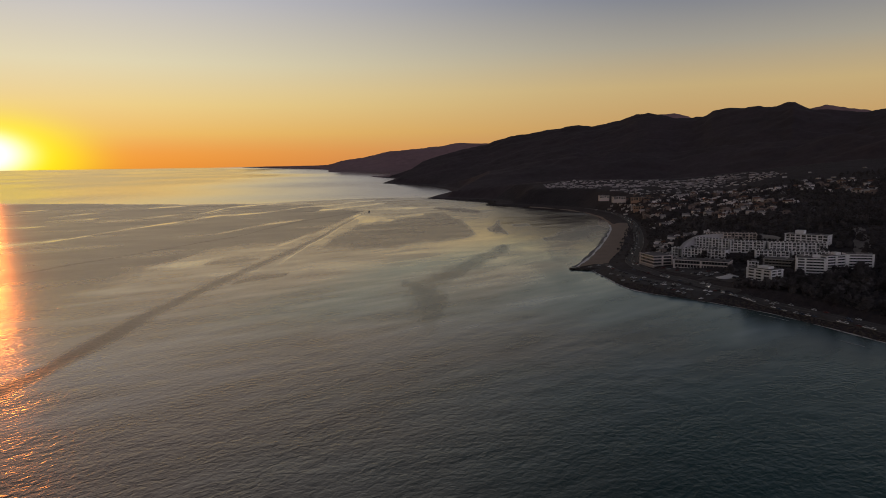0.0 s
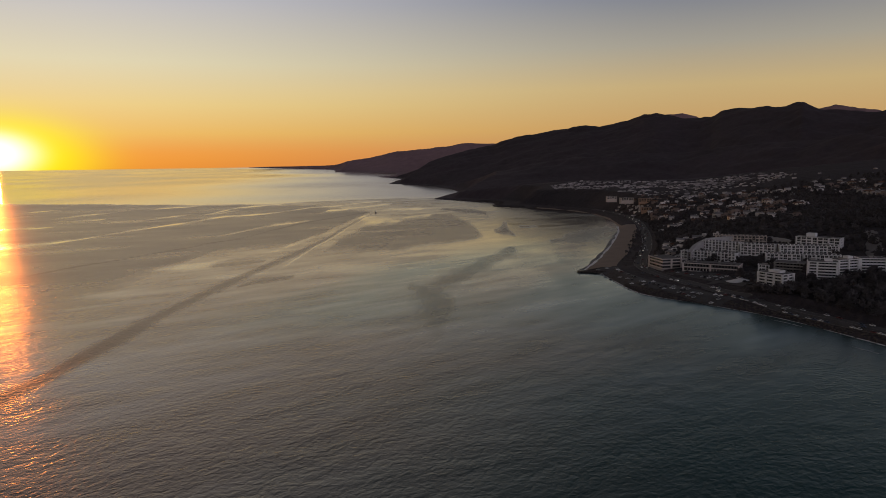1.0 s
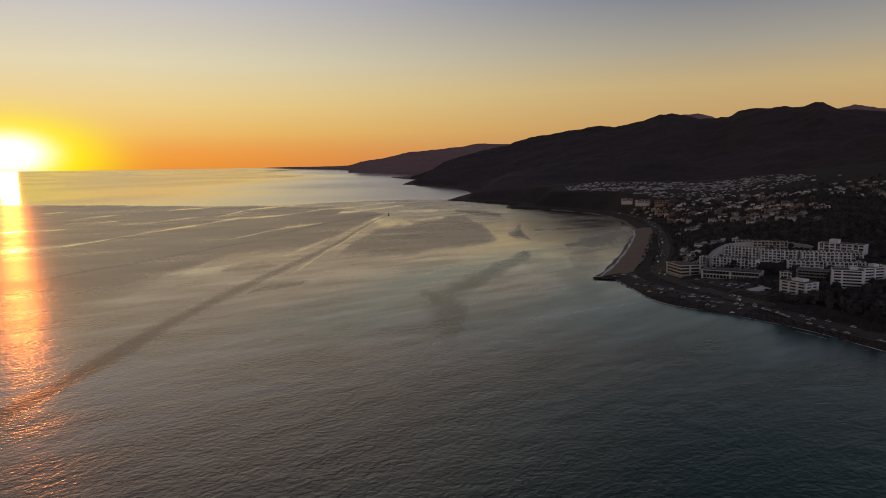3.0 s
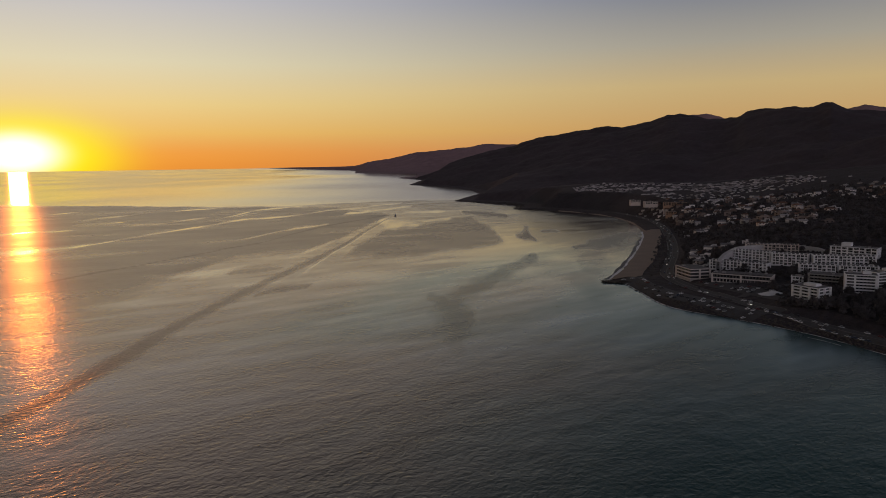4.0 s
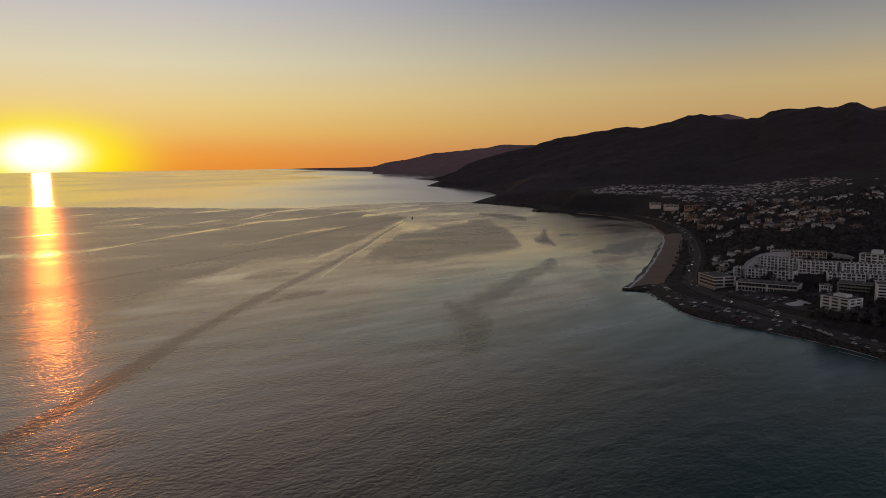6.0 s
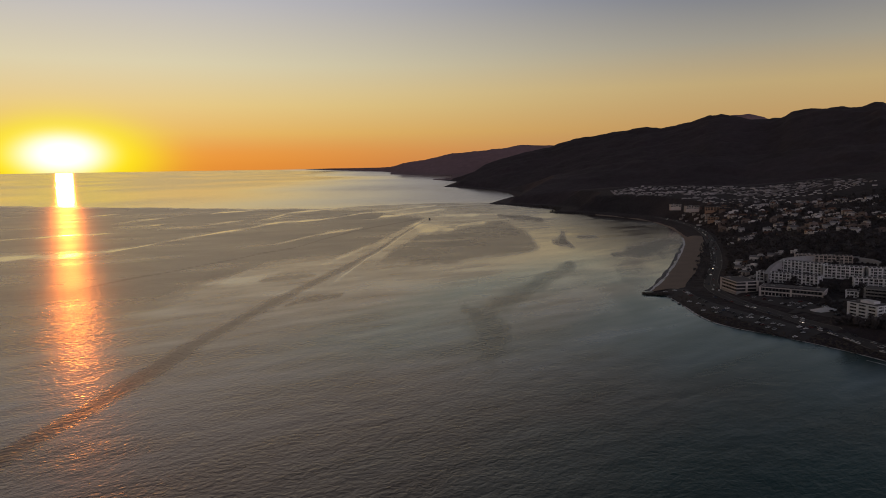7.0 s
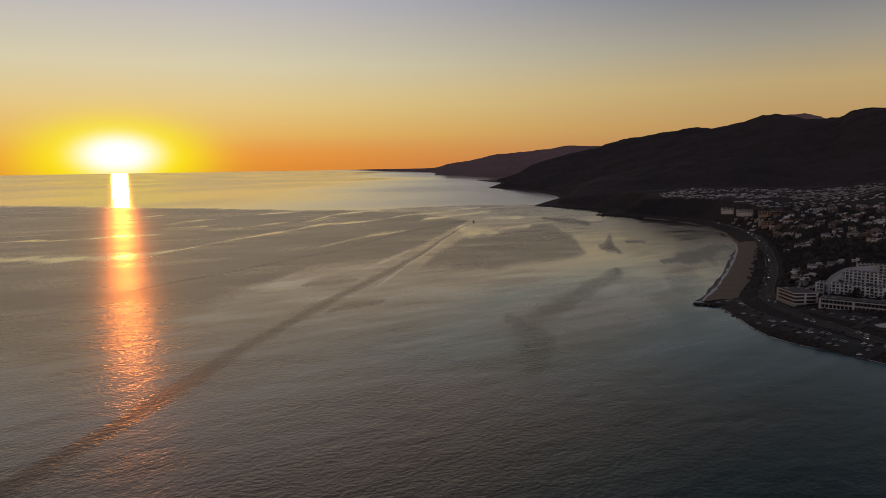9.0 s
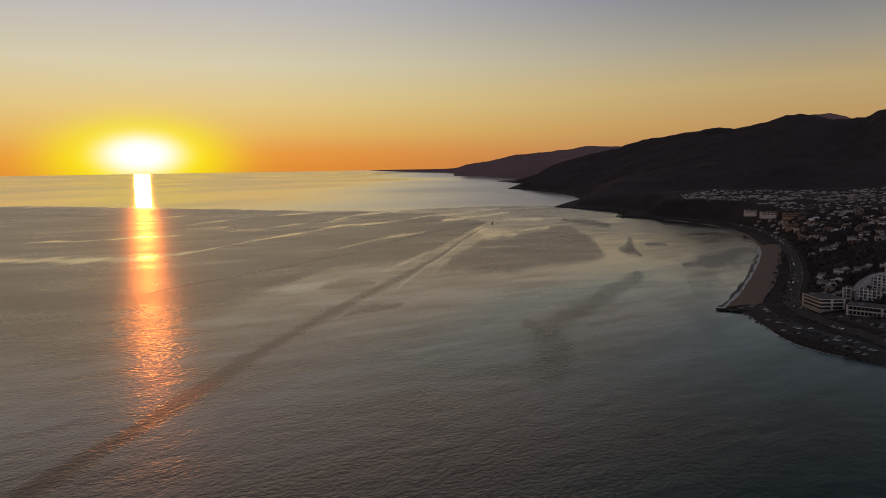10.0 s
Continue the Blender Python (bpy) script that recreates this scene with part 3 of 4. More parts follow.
tagged(ribbon("beach", COAST[14:20], -1, 29, 0.4, SAND, 3.0, 12, ragged=3), "narrow brown sand beach beside the coast road", "beach", kind="structure")
tagged(ribbon("beach", COAST[19:25], -1, 4, 0.15, SAND, 4.0, 5, ragged=2, seed=4), "thin strip of dark sand in the cove", "beach", kind="structure")
HIGHWAY = [(372, 300), (320, 440), (297, 501), (286, 528), (274, 556), (258, 590), (242, 635), (222, 700), (204, 760), (196, 810), (200, 862), (222, 940), (250, 1030), (284, 1170), (316, 1330),
           (333, 1450), (345, 1580), (340, 1700), (310, 1850)]
tagged(ribbon("road", HIGHWAY, -8, 8, 0.35, ASPHALT, 4.0, 7), "grey asphalt coast highway curving along the shore", "road", kind="structure")
LINE_PAINT = material("road_paint", (0.28, 0.26, 0.22), 0.8, 0.2, 0.3, 3.0)
for off in (-7.4, -0.25, 7.0):
    tagged(ribbon("trim", HIGHWAY, off, off + 0.25, 0.42, LINE_PAINT, 4.0, 2), "faded painted line on the coast highway", "road line", kind="structure")
tagged(ribbon("pavement", [(238, 640), (212, 690), (186, 740), (172, 790), (172, 835)], -30, -3, 0.3, ASPHALT, 4.0, 8), "asphalt car park above the rocks", "car park", kind="structure")
tagged(ribbon("pavement", [(262, 668), (238, 730), (212, 790)], -4, 26, 0.3, ASPHALT, 4.0, 8), "dark paved forecourt in front of the low offices", "forecourt", kind="structure")
SIDE_ROAD = [(232, 705), (262, 735), (300, 745), (345, 738), (400, 745), (470, 770)]
tagged(ribbon("road", SIDE_ROAD, -4, 4, 0.4, ASPHALT, 4.0, 4), "narrow asphalt side road climbing inland", "road", kind="structure")

EARTH = material("bare_earth", (0.20, 0.18, 0.17), 0.95, 0.35, 0.08, 0.7)
tagged(ribbon("bare_slope", [(405, 735), (428, 770), (452, 820), (470, 880)], -7, 7, 0.5, EARTH, 4.0, 6, ragged=9, seed=12), "pale bare slip of earth on the dark slope", "bare slope", kind="structure")
CONCRETE = material("pale_concrete", (0.42, 0.40, 0.38), 0.9, 0.12, 0.1, 1.0)
tagged(ribbon("pavement", [(236, 858), (246, 872), (262, 893), (290, 918), (330, 925), (380, 905)], -4, 4, 0.6, CONCRETE, 3.0, 4), "pale concrete drive curving round the white terraces", "drive", kind="structure")

# white water along the sand and the rocks
tagged(ribbon("surf", COAST[14:20], -3.5, 0.3, 0.12, FOAM, 1.5, 4, floor=0.05, ragged=3, seed=2), "white surf washing up the sand", "surf", kind="stuff")
WASH = material("thin_foam", (0.17, 0.165, 0.16), 0.7, 0.5, 0.08, 0.5)
tagged(ribbon("surf", COAST[14:19], -7, -2.8, 0.1, WASH, 2.0, 3, floor=0.03, ragged=4, seed=14), "thin grey foam spreading off the beach", "surf", kind="stuff")
tagged(ribbon("surf", COAST[4:14], -2.6, -1.2, 0.12, FOAM, 1.5, 2, floor=0.05, ragged=1.8, seed=5), "broken white foam along the shore rocks", "surf", kind="stuff")
WAVE = material("breaking_wave", (0.55, 0.57, 0.57), 0.7, 0.5, 0.2, 0.6)
for line in ([(262, 556), (256, 570), (249, 580)], [(268, 500), (272, 489), (277, 478)]):
    tagged(ribbon("surf", [(x - 12, y - 6) for x, y in line], -0.6, 0.8, 0.12, WAVE, 0.8, 3, floor=0.05, ragged=1.6, seed=line[0][0]), "small white breaking wave near the rocks", "wave", kind="stuff")


def boulder_mesh(seed):
    rnd = random.Random(seed)
    bm = bmesh.new()
    bmesh.ops.create_icosphere(bm, subdivisions=1, radius=1.0)
    for v in bm.verts:
        v.co *= rnd.uniform(0.7, 1.15)
        v.co.z *= 0.75
    return np.array([v.co for v in bm.verts]), [[w.index for w in f.verts] for f in bm.faces], bm


def strewn(name, spots, mat, shapes, label, category):
    """One mesh of many small lumps: (x, y, z, size, turn)."""
    vs, fs, n = [], [], 0
    for k, (x, y, z, size, turn) in enumerate(spots):
        v, f, _ = shapes[k % len(shapes)]
        c, s = math.cos(turn), math.sin(turn)
        vs.append(np.c_[v[:, 0] * c - v[:, 1] * s, v[:, 0] * s + v[:, 1] * c, v[:, 2]] * size + (x, y, z))
        fs += [[i + n for i in q] for q in f]
        n += len(v)
    me = bpy.data.meshes.new(name)
    me.from_pydata(np.concatenate(vs).tolist(), [], fs)
    me.materials.append(mat)
    return tagged(new(name, me), label, category, kind="stuff")


STONES = [boulder_mesh(k) for k in range(5)]
rnd = random.Random(5)
spots = []
for x, y, nx, ny in (np.c_[(q := resample(COAST[4:14], 1.3)), offsets(q)]).tolist():
    for _ in range(3):
        o = rnd.uniform(-1.5, 13)
        px, py = x + nx * o + rnd.uniform(-1, 1), y + ny * o + rnd.uniform(-1, 1)
        spots.append((px, py, max(o, 0) * 0.3 + rnd.uniform(-0.2, 0.3), rnd.uniform(0.6, 1.5), rnd.uniform(0, 6)))
strewn("shore_rocks", spots, ROCK, STONES, "brown boulders piled along the shore below the road", "rocks")
spots = []
for k in range(420):
    u = rnd.random()
    spots.append((122 + 42 * u, 829 - 12 * u + rnd.uniform(-2.6, 2.6), rnd.uniform(-0.3, 1.5) + 1.2 * u, rnd.uniform(0.6, 1.3), rnd.uniform(0, 6)))
strewn("groin", spots, ROCK, STONES, "dark rock groin running out from the end of the beach", "groin")
spots = []
for x, y, nx, ny in (np.c_[(q := resample(COAST[24:31], 7)), offsets(q)]).tolist():
    for _ in range(4):
        o = rnd.uniform(-14, 12)
        spots.append((x + nx * o, y + ny * o, max(o, 0) * 0.3 + rnd.uniform(-1.5, 0.8), rnd.uniform(1.0, 3.5), rnd.uniform(0, 6)))
strewn("headland_rocks", spots, ROCK, STONES, "dark rocks at the foot of the headland", "rocks")

# ---------------------------------------------------------------- buildings


def thing(name, x, y, z, yaw, label, category, group=""):
    ob = new(name)
    ob.matrix_basis = pose(x, y, z, 0, 0, yaw)
    return tagged(ob, label, category, group)


def ring(x0, x1, y0, y1, z0, z1, t):
    """A rectangular frame standing in the x-z plane, t wide."""
    bm = bmesh.new()
    box(bm, x0, x0 + t, y0, y1, z0, z1)
    box(bm, x1 - t, x1, y0, y1, z0, z1)
    box(bm, x0 + t, x1 - t, y0, y1, z1 - t, z1)
    box(bm, x0 + t, x1 - t, y0, y1, z0, z0 + t)
    return bm


def mesh_of(name, bm, mat):
    me = bpy.data.meshes.new(name)
    bm.to_mesh(me)
    bm.free()
    me.materials.append(mat)
    return me


WINDOW_MESHES = {}


def window(parent, m, w, h, frame_mat, glass=None):
    """A window with a raised frame and a set-back pane, its outer side towards -y."""
    key = (round(w, 1), round(h, 1), frame_mat.name, (glass or GLASS).name)
    if key not in WINDOW_MESHES:
        WINDOW_MESHES[key] = (mesh_of("window", ring(-w / 2, w / 2, -0.12, 0.05, 0, h, 0.12), frame_mat),
                              mesh_of("pane", boxed(-w / 2 + 0.1, w / 2 - 0.1, -0.05, 0.03, 0.1, h - 0.1), glass or GLASS))
    a, b = WINDOW_MESHES[key]
    return share("pane", b, share("window", a, parent, m), Matrix())


def roof_boxes(parent, L, W, z, n, mat, seed):
    r = random.Random(seed)
    for _ in range(n):
        w, d, h = r.uniform(1.5, 4), r.uniform(1.5, 3.5), r.uniform(0.8, 1.8)
        x, y = r.uniform(1, L - w - 1), r.uniform(1.5, W - d - 1)
        part("roof_unit", boxed(x, x + w, y, y + d, z, z + h, bevel=0.08), mat, parent)


def banded(name, x, y, z, yaw, L, W, storeys, fh, wall, label, category, fins=(0.0, 1.0), sink=6, penthouse=None, group="", side_fins=True):
    """A block of flats or offices with continuous white balcony bands before dark glazing. The front lies along local x, facing -y."""
    t = thing(name, x, y, z, yaw, label, category, group)
    H = storeys * fh
    part("wall", boxed(1.3, L - 1.3, 1.3, W - 1.3, -sink, H), DARK, t, "dark recessed glazing")
    part("plinth", boxed(0.3, L - 0.3, 0.3, W - 0.3, -sink, 0.25), GREY, t)
    for k in range(storeys):
        zb = k * fh
        part("balcony", boxed(0, L, 0, W, zb + (0.3 if k == 0 else -0.15), zb + 0.95, bevel=0.06), wall, t)
    roof = part("roof", boxed(-0.2, L + 0.2, -0.2, W + 0.2, H - 0.35, H + 0.45, bevel=0.06), wall, t)
    part("roof_deck", boxed(0.6, L - 0.6, 0.6, W - 0.6, H + 0.45, H + 0.5), ROOF, roof)
    for f in fins:
        xf = f * (L - 1.6)
        part("end_wall", boxed(xf, xf + 1.6, -0.08, 1.6, -sink, H - 0.36), wall, t)
    if side_fins:
        for yf in (W * 0.45, W - 1.6):
            part("end_wall", boxed(-0.08, 1.6, yf, yf + 1.6, -sink, H - 0.36), wall, t)
            part("end_wall", boxed(L - 1.6, L + 0.08, yf, yf + 1.6, -sink, H - 0.36), wall, t)
    n = int((L - 3) / 3.2)
    for k in range(storeys):
        for i in range(n):
            window(t, pose(2.4 + (L - 4.8) * (i + 0.5) / n, 1.3, k * fh + 1.0), 2.4, fh - 1.4, GREY)
    if penthouse:
        x0, x1, h = penthouse
        part("penthouse", boxed(x0 * L, x1 * L, W * 0.3, W * 0.75, H + 0.45, H + h, bevel=0.08), wall, t)
    roof_boxes(t, L, W, H + 0.45, max(2, int(L / 14)), GREY, int(x + y))
    return t


def windowed(name, x, y, z, yaw, L, W, storeys, fh, wall, label, category, bay=4.0, sink=8, teeth=True, penthouse=None, group=""):
    """A white-walled terrace of flats: piers, windows and deep balcony recesses, with a parapet and chimneys."""
    t = thing(name, x, y, z, yaw, label, category, group)
    H = storeys * fh
    part("wall", boxed(0, L, 1.5, W, -sink, H), wall, t)
    part("plinth", boxed(0.1, L - 0.1, 0.1, 1.5, -sink, 0.0), wall, t)
    part("recess", boxed(0.5, L - 0.5, 1.38, 1.5, 0, H), DARK, t, "dark glazing set back behind the piers")
    roof = part("roof", boxed(-0.35, L + 0.35, -0.25, W + 0.3, H, H + 0.5, bevel=0.08), wall, t)
    part("roof_deck", boxed(0.8, L - 0.8, 1.2, W - 0.8, H + 0.5, H + 0.56), ROOF, roof)
    n = max(2, round(L / bay))
    b = L / n
    for i in range(n + 1):
        wide = 1.5 if i % 3 == 0 else 0.8
        xp = min(max(i * b - wide / 2, 0), L - wide)
        part("pier", boxed(xp, xp + wide, 0.12, 1.38, 0, H), wall, t)
    for k in range(storeys):
        for i in range(n):
            xc = (i + 0.5) * b
            window(t, pose(xc + (0.5 if i % 2 else -0.5), 1.38, k * fh + 0.25), b * 0.4, fh - 0.9, wall)
            if (i + k) % 3:
                part("balcony", boxed(xc - b / 2 + 0.3, xc + b / 2 - 0.3, 0, 0.2, k * fh - 0.05, k * fh + 0.95), wall, t)
        part("floor_slab", boxed(-0.06, L + 0.06, 0.2, 1.38, k * fh - 0.32, k * fh), wall, t)
        for sd in (0, 1):
            for j in range(2):
                yc = W * (0.35 + 0.35 * j)
                window(t, pose(-0.0 if sd == 0 else L, yc, k * fh + 0.8, 0, 0, -90 if sd == 0 else 90), 1.5, 1.4, wall)
    if teeth:
        for i in range(n):
            part("chimney", boxed((i + 0.6) * b, (i + 0.6) * b + 1.3, 2.0, 3.4, H + 0.5, H + 1.5, bevel=0.06), wall, t)
    if penthouse:
        x0, x1, h = penthouse
        part("penthouse", boxed(x0 * L, x1 * L, W * 0.25, W * 0.8, H + 0.5, H + h, bevel=0.08), wall, t)
    roof_boxes(t, L, W, H + 0.5, max(2, int(L / 16)), GREY, int(x * 3 + y))
    return t


# offices by the car park
banded("office_building", 204, 835, 7.0, -78, 34, 24, 3, 3.6, OFFICE, "low office building with pale floor bands and dark glazing", "office building", fins=(0.0,))
long_office = banded("office_building", 228, 784, 7.5, -29, 58, 22, 2, 4.4, OFFICE, "dark two-storey office building with pale floor bands", "office building", fins=(0.0, 0.5, 1.0))
banded("office_building", 309, 745, 12.5, -33, 36, 18, 3, 3.1, GREY, "dark low building with thin grey floor bands behind trees", "office building", fins=(0.0, 1.0))
for i in range(17):
    xc = 1.6 + i * 3.35
    part("column", boxed(xc, xc + 0.45, 0.15, 0.6, -3, 3.9, bevel=0.04), OFFICE, long_office)
rnd = random.Random(3)
for i in range(9):
    xc = 3 + i * 6 + rnd.uniform(-1, 1)
    part("roof_planter", boxed(xc, xc + rnd.uniform(3, 5), 1.2, 2.6, 9.2, 9.2 + rnd.uniform(0.6, 1.3), bevel=0.3), LEAF, long_office, "dark shrubs in a roof planter")
# blocks with balconies
banded("apartment_building", 261, 665, 13.6, -59, 26, 17, 4, 2.8, WHITE, "white four-storey apartment block with balcony bands", "apartment building", fins=(0.0, 0.33, 0.66, 1.0), penthouse=(0.3, 0.75, 2.6))
banded("apartment_building", 314, 682, 14.5, -22, 26, 15, 6, 2.75, WHITE, "white six-storey apartment tower with balcony bands", "apartment building", fins=(0.0, 0.3, 0.97), penthouse=(0.55, 0.8, 2.8), group="white towers on the slope")
banded("apartment_building", 346, 689, 14.5, 16, 24, 15, 6, 2.75, WHITE, "white six-storey apartment tower with stepped balconies", "apartment building", fins=(0.0, 0.5, 1.0), penthouse=(0.6, 0.85, 2.8), group="white towers on the slope")
banded("apartment_building", 370, 697, 15.0, -8, 24, 15, 6, 2.75, WHITE, "white six-storey apartment tower set back behind another", "apartment building", fins=(0.0, 1.0), group="white towers on the slope")
# white terraces
G = "white terraced flats"
windowed("apartment_terrace", 245, 850, 12.0, -37, 62, 16, 3, 3.1, WHITE, "long white apartment terrace with rows of dark windows", "apartment building", group=G)
windowed("apartment_terrace", 277, 873, 18.0, -43, 44, 15, 4, 3.0, WHITE, "white apartment terrace with chimneys on a flat roof", "apartment building", group=G)
windowed("apartment_terrace", 309, 838, 18.0, -29, 37, 15, 4, 3.0, WHITE, "white apartment terrace with chimneys on a flat roof", "apartment building", group=G)
windowed("apartment_terrace", 302, 900, 24.5, -17, 58, 14, 3, 3.0, CREAM, "cream apartment terrace on the upper slope", "apartment building", group=G)
windowed("apartment_terrace", 344, 814, 19.0, -14, 60, 15, 4, 2.9, WHITE, "white apartment terrace with deep balconies", "apartment building", group=G)
windowed("apartment_terrace", 318, 787, 16.0, -18, 34, 15, 3, 2.95, WHITE, "short white apartment terrace with balconies", "apartment building", group=G)
windowed("apartment_terrace", 353, 776, 16.0, -18, 36, 15, 3, 2.95, WHITE, "short white apartment terrace with balconies", "apartment building", group=G)
windowed("apartment_building", 371, 837, 26.0, -41, 46, 16, 4, 3.0, WHITE, "large white apartment block with a rooftop box", "apartment building", bay=5.5, teeth=False, penthouse=(0.22, 0.42, 4.5))
windowed("apartment_building", 296, 752, 12.0, -25, 11, 9, 2, 3.0, WHITE, "small white two-storey building among trees", "house", teeth=False)


def curved_wall():
    p = resample([(250, 838), (262, 858), (281, 880), (306, 897), (338, 901), (368, 890), (380, 868), (383, 846)], 2.5)
    n = offsets(p)
    top = np.interp(np.linspace(0, 1, len(p)), [0, 0.12, 0.3, 0.6, 0.85, 1], [20.5, 26, 31.5, 32.5, 31, 26])
    prof = [(-0.6, -16), (-0.6, 0.0), (-0.9, 0.02), (-0.9, 0.7), (3.6, 0.8), (3.6, -16)]
    v = np.stack([np.c_[p + n * o, top + h] for o, h in prof], 1)
    ob = new("retaining_wall", mesh_np("retaining_wall", v.reshape(-1, 3), grid_quads(*v.shape[:2]), CURVED, False))
    tagged(ob, "long curved pale retaining wall round the upper white terraces", "retaining wall", kind="structure")


CURVED = material("pale_wall_render", (0.42, 0.40, 0.40), 0.9, 0.12, 0.1, 1.0)
curved_wall()
# houses and flats where the road leaves the cove
windowed("apartment_building", 378, 1640, 34, -22, 58, 18, 2, 3.6, ORANGE, "tan hillside building glowing in the last light", "apartment building", bay=6, teeth=False)
windowed("apartment_building", 352, 1700, 34, 8, 30, 14, 2, 2.9, CREAM, "pale apartment block above the cove", "apartment building", bay=6, teeth=False)
windowed("apartment_building", 326, 1740, 36, 2, 24, 12, 2, 2.5, CREAM, "low cream apartment block above the cove", "apartment building", bay=6, teeth=False)
windowed("apartment_building", 365, 1560, 20, -30, 22, 14, 2, 3.0, ORANGE, "tan apartment block beside the highway", "apartment building", bay=6, teeth=False)


def pavilion():
    """Low restaurant with a broad white faceted roof."""
    t = thing("pavilion", 262, 706, 6.0, -3, "low pavilion under a broad white faceted roof", "pavilion")
    part("wall", boxed(-13, 13, -8, 8, -2, 2.6), DARK, t)
    bm = bmesh.new()
    bmesh.ops.create_cone(bm, cap_ends=True, segments=12, radius1=1, radius2=0.25, depth=1, matrix=Matrix.Translation((0, 0, 4.0)) @ Matrix.Diagonal((14, 10, 2.8, 1)))
    part("roof", bm, WHITE, t)
    part("annex_roof", boxed(9, 24, -6, 6, 2.6, 3.5, bevel=0.2), WHITE, t)
    part("annex", boxed(10, 23, -5, 5, -2, 2.6), GREY, t)


pavilion()


# ---------------------------------------------------------------- houses
def gable(L, W, eave, rise, over, mat, parent, hip=0.0):
    bm = bmesh.new()
    x0, x1, y0, y1 = -L / 2 - over, L / 2 + over, -W / 2 - over, W / 2 + over
    lo = [bm.verts.new(c) for c in ((x0, y0, eave), (x1, y0, eave), (x1, y1, eave), (x0, y1, eave))]
    up = [bm.verts.new(c) for c in ((x0, y0, eave + 0.25), (x1, y0, eave + 0.25), (x1, y1, eave + 0.25), (x0, y1, eave + 0.25))]
    r = [bm.verts.new((x0 + hip, 0, eave + rise)), bm.verts.new((x1 - hip, 0, eave + rise))]
    for f in ((lo[3], lo[2], lo[1], lo[0]), (lo[0], lo[1], up[1], up[0]), (lo[1], lo[2], up[2], up[1]), (lo[2], lo[3], up[3], up[2]), (lo[3], lo[0], up[0], up[3]),
              (up[0], up[1], r[1], r[0]), (up[2], up[3], r[0], r[1]), (up[1], up[2], r[1]), (up[3], up[0], r[0])):
        bm.faces.new(f)
    return part("roof", bm, mat, parent)


HOUSE_WINDOW = mesh_of("window", boxed(-1.4, 1.4, -0.06, 0.1, 0, 1.6, bevel=0.04), GLASS)


def house(L, W, eave, wall, roof, style, label, far=False):
    h = tagged(new("house"), label, "house", "houses on the hillside")
    part("wall", boxed(-L / 2, L / 2, -W / 2, W / 2, -5, eave + 0.05), wall, h)
    if style == "flat":
        r = part("roof", boxed(-L / 2 - 0.5, L / 2 + 0.5, -W / 2 - 0.5, W / 2 + 0.5, eave, eave + 0.5, bevel=0.05), wall, h)
        if not far:
            part("upper_storey", boxed(-L * 0.1, L * 0.45, -W * 0.3, W * 0.4, eave + 0.5, eave + 3.2), wall, h)
    else:
        gable(L, W, eave, W * 0.26, 0.6, roof, h, hip=W * 0.4 if style == "hip" else 0)
        part("wing", boxed(-L * 0.3, L * 0.1, -W / 2 - 3.2, -W / 2 + 0.3, -5, eave * 0.6), wall, h)
        part("chimney", boxed(L * 0.22, L * 0.22 + 1, W * 0.1, W * 0.1 + 1, eave, eave + W * 0.26 + 0.8), wall, h)
    if not far:
        for k in range(max(1, int(eave / 2.9))):
            for i in range(2):
                share("window", HOUSE_WINDOW, h, pose((i - 0.5) * L * 0.5, -W / 2, k * 2.9 + 0.8))
            share("window", HOUSE_WINDOW, h, pose(-L / 2, 0, k * 2.9 + 0.8, 0, 0, -90))
    return h


KINDS = [house(15, 10, 5.8, CREAM, TILE_ROOF, "hip", "two-storey cream stucco house with a clay tile roof"), house(13, 9, 5.6, PALE, SHINGLE, "gable", "two-storey white house with a grey shingle roof"),
         house(17, 11, 3.2, TAN, TILE_ROOF, "gable", "single-storey tan house with a clay tile roof"), house(16, 10, 3.4, PALE, ROOF, "flat", "modern white flat-roofed house"),
         house(14, 10, 5.8, CREAM, SHINGLE, "hip", "two-storey cream house with a grey roof"), house(18, 12, 6.0, TAN, ROOF, "flat", "large tan flat-roofed house")]
FAR_KINDS = [house(10, 7, 2.3, PALE, SHINGLE, "hip", "single-storey pale house with a grey roof", True), house(11, 7, 2.2, CREAM, SHINGLE, "gable", "single-storey cream house with a shingle roof", True),
             house(10, 8, 2.3, PALE, ROOF, "flat", "pale flat-roofed house on the mesa", True)]
taken = [(261, 665), (280, 660), (240, 820), (250, 770), (280, 760), (325, 735), (330, 680), (365, 700), (270, 840), (300, 860), (325, 838), (330, 905), (375, 815), (340, 785), (370, 775), (395, 830), (262, 706)]


def free(x, y, r):
    return all((x - a) ** 2 + (y - b) ** 2 > r * r for a, b in taken)


rnd = random.Random(11)
HOUSES = []
used = set()


def settle(kind, x, y, yaw, sink=0.4, size=1.0):
    m = pose(x, y, height(x, y) - sink, 0, 0, yaw) @ Matrix.Scale(size, 4)
    if id(kind) not in used:
        used.add(id(kind))
        kind.matrix_basis = m
        return kind
    return copy_thing(kind, m)


SHADE_TREES = []


def at_bearing(az, d):
    return EYE[0] - math.sin(radians(az)) * d, EYE[1] + math.cos(radians(az)) * d


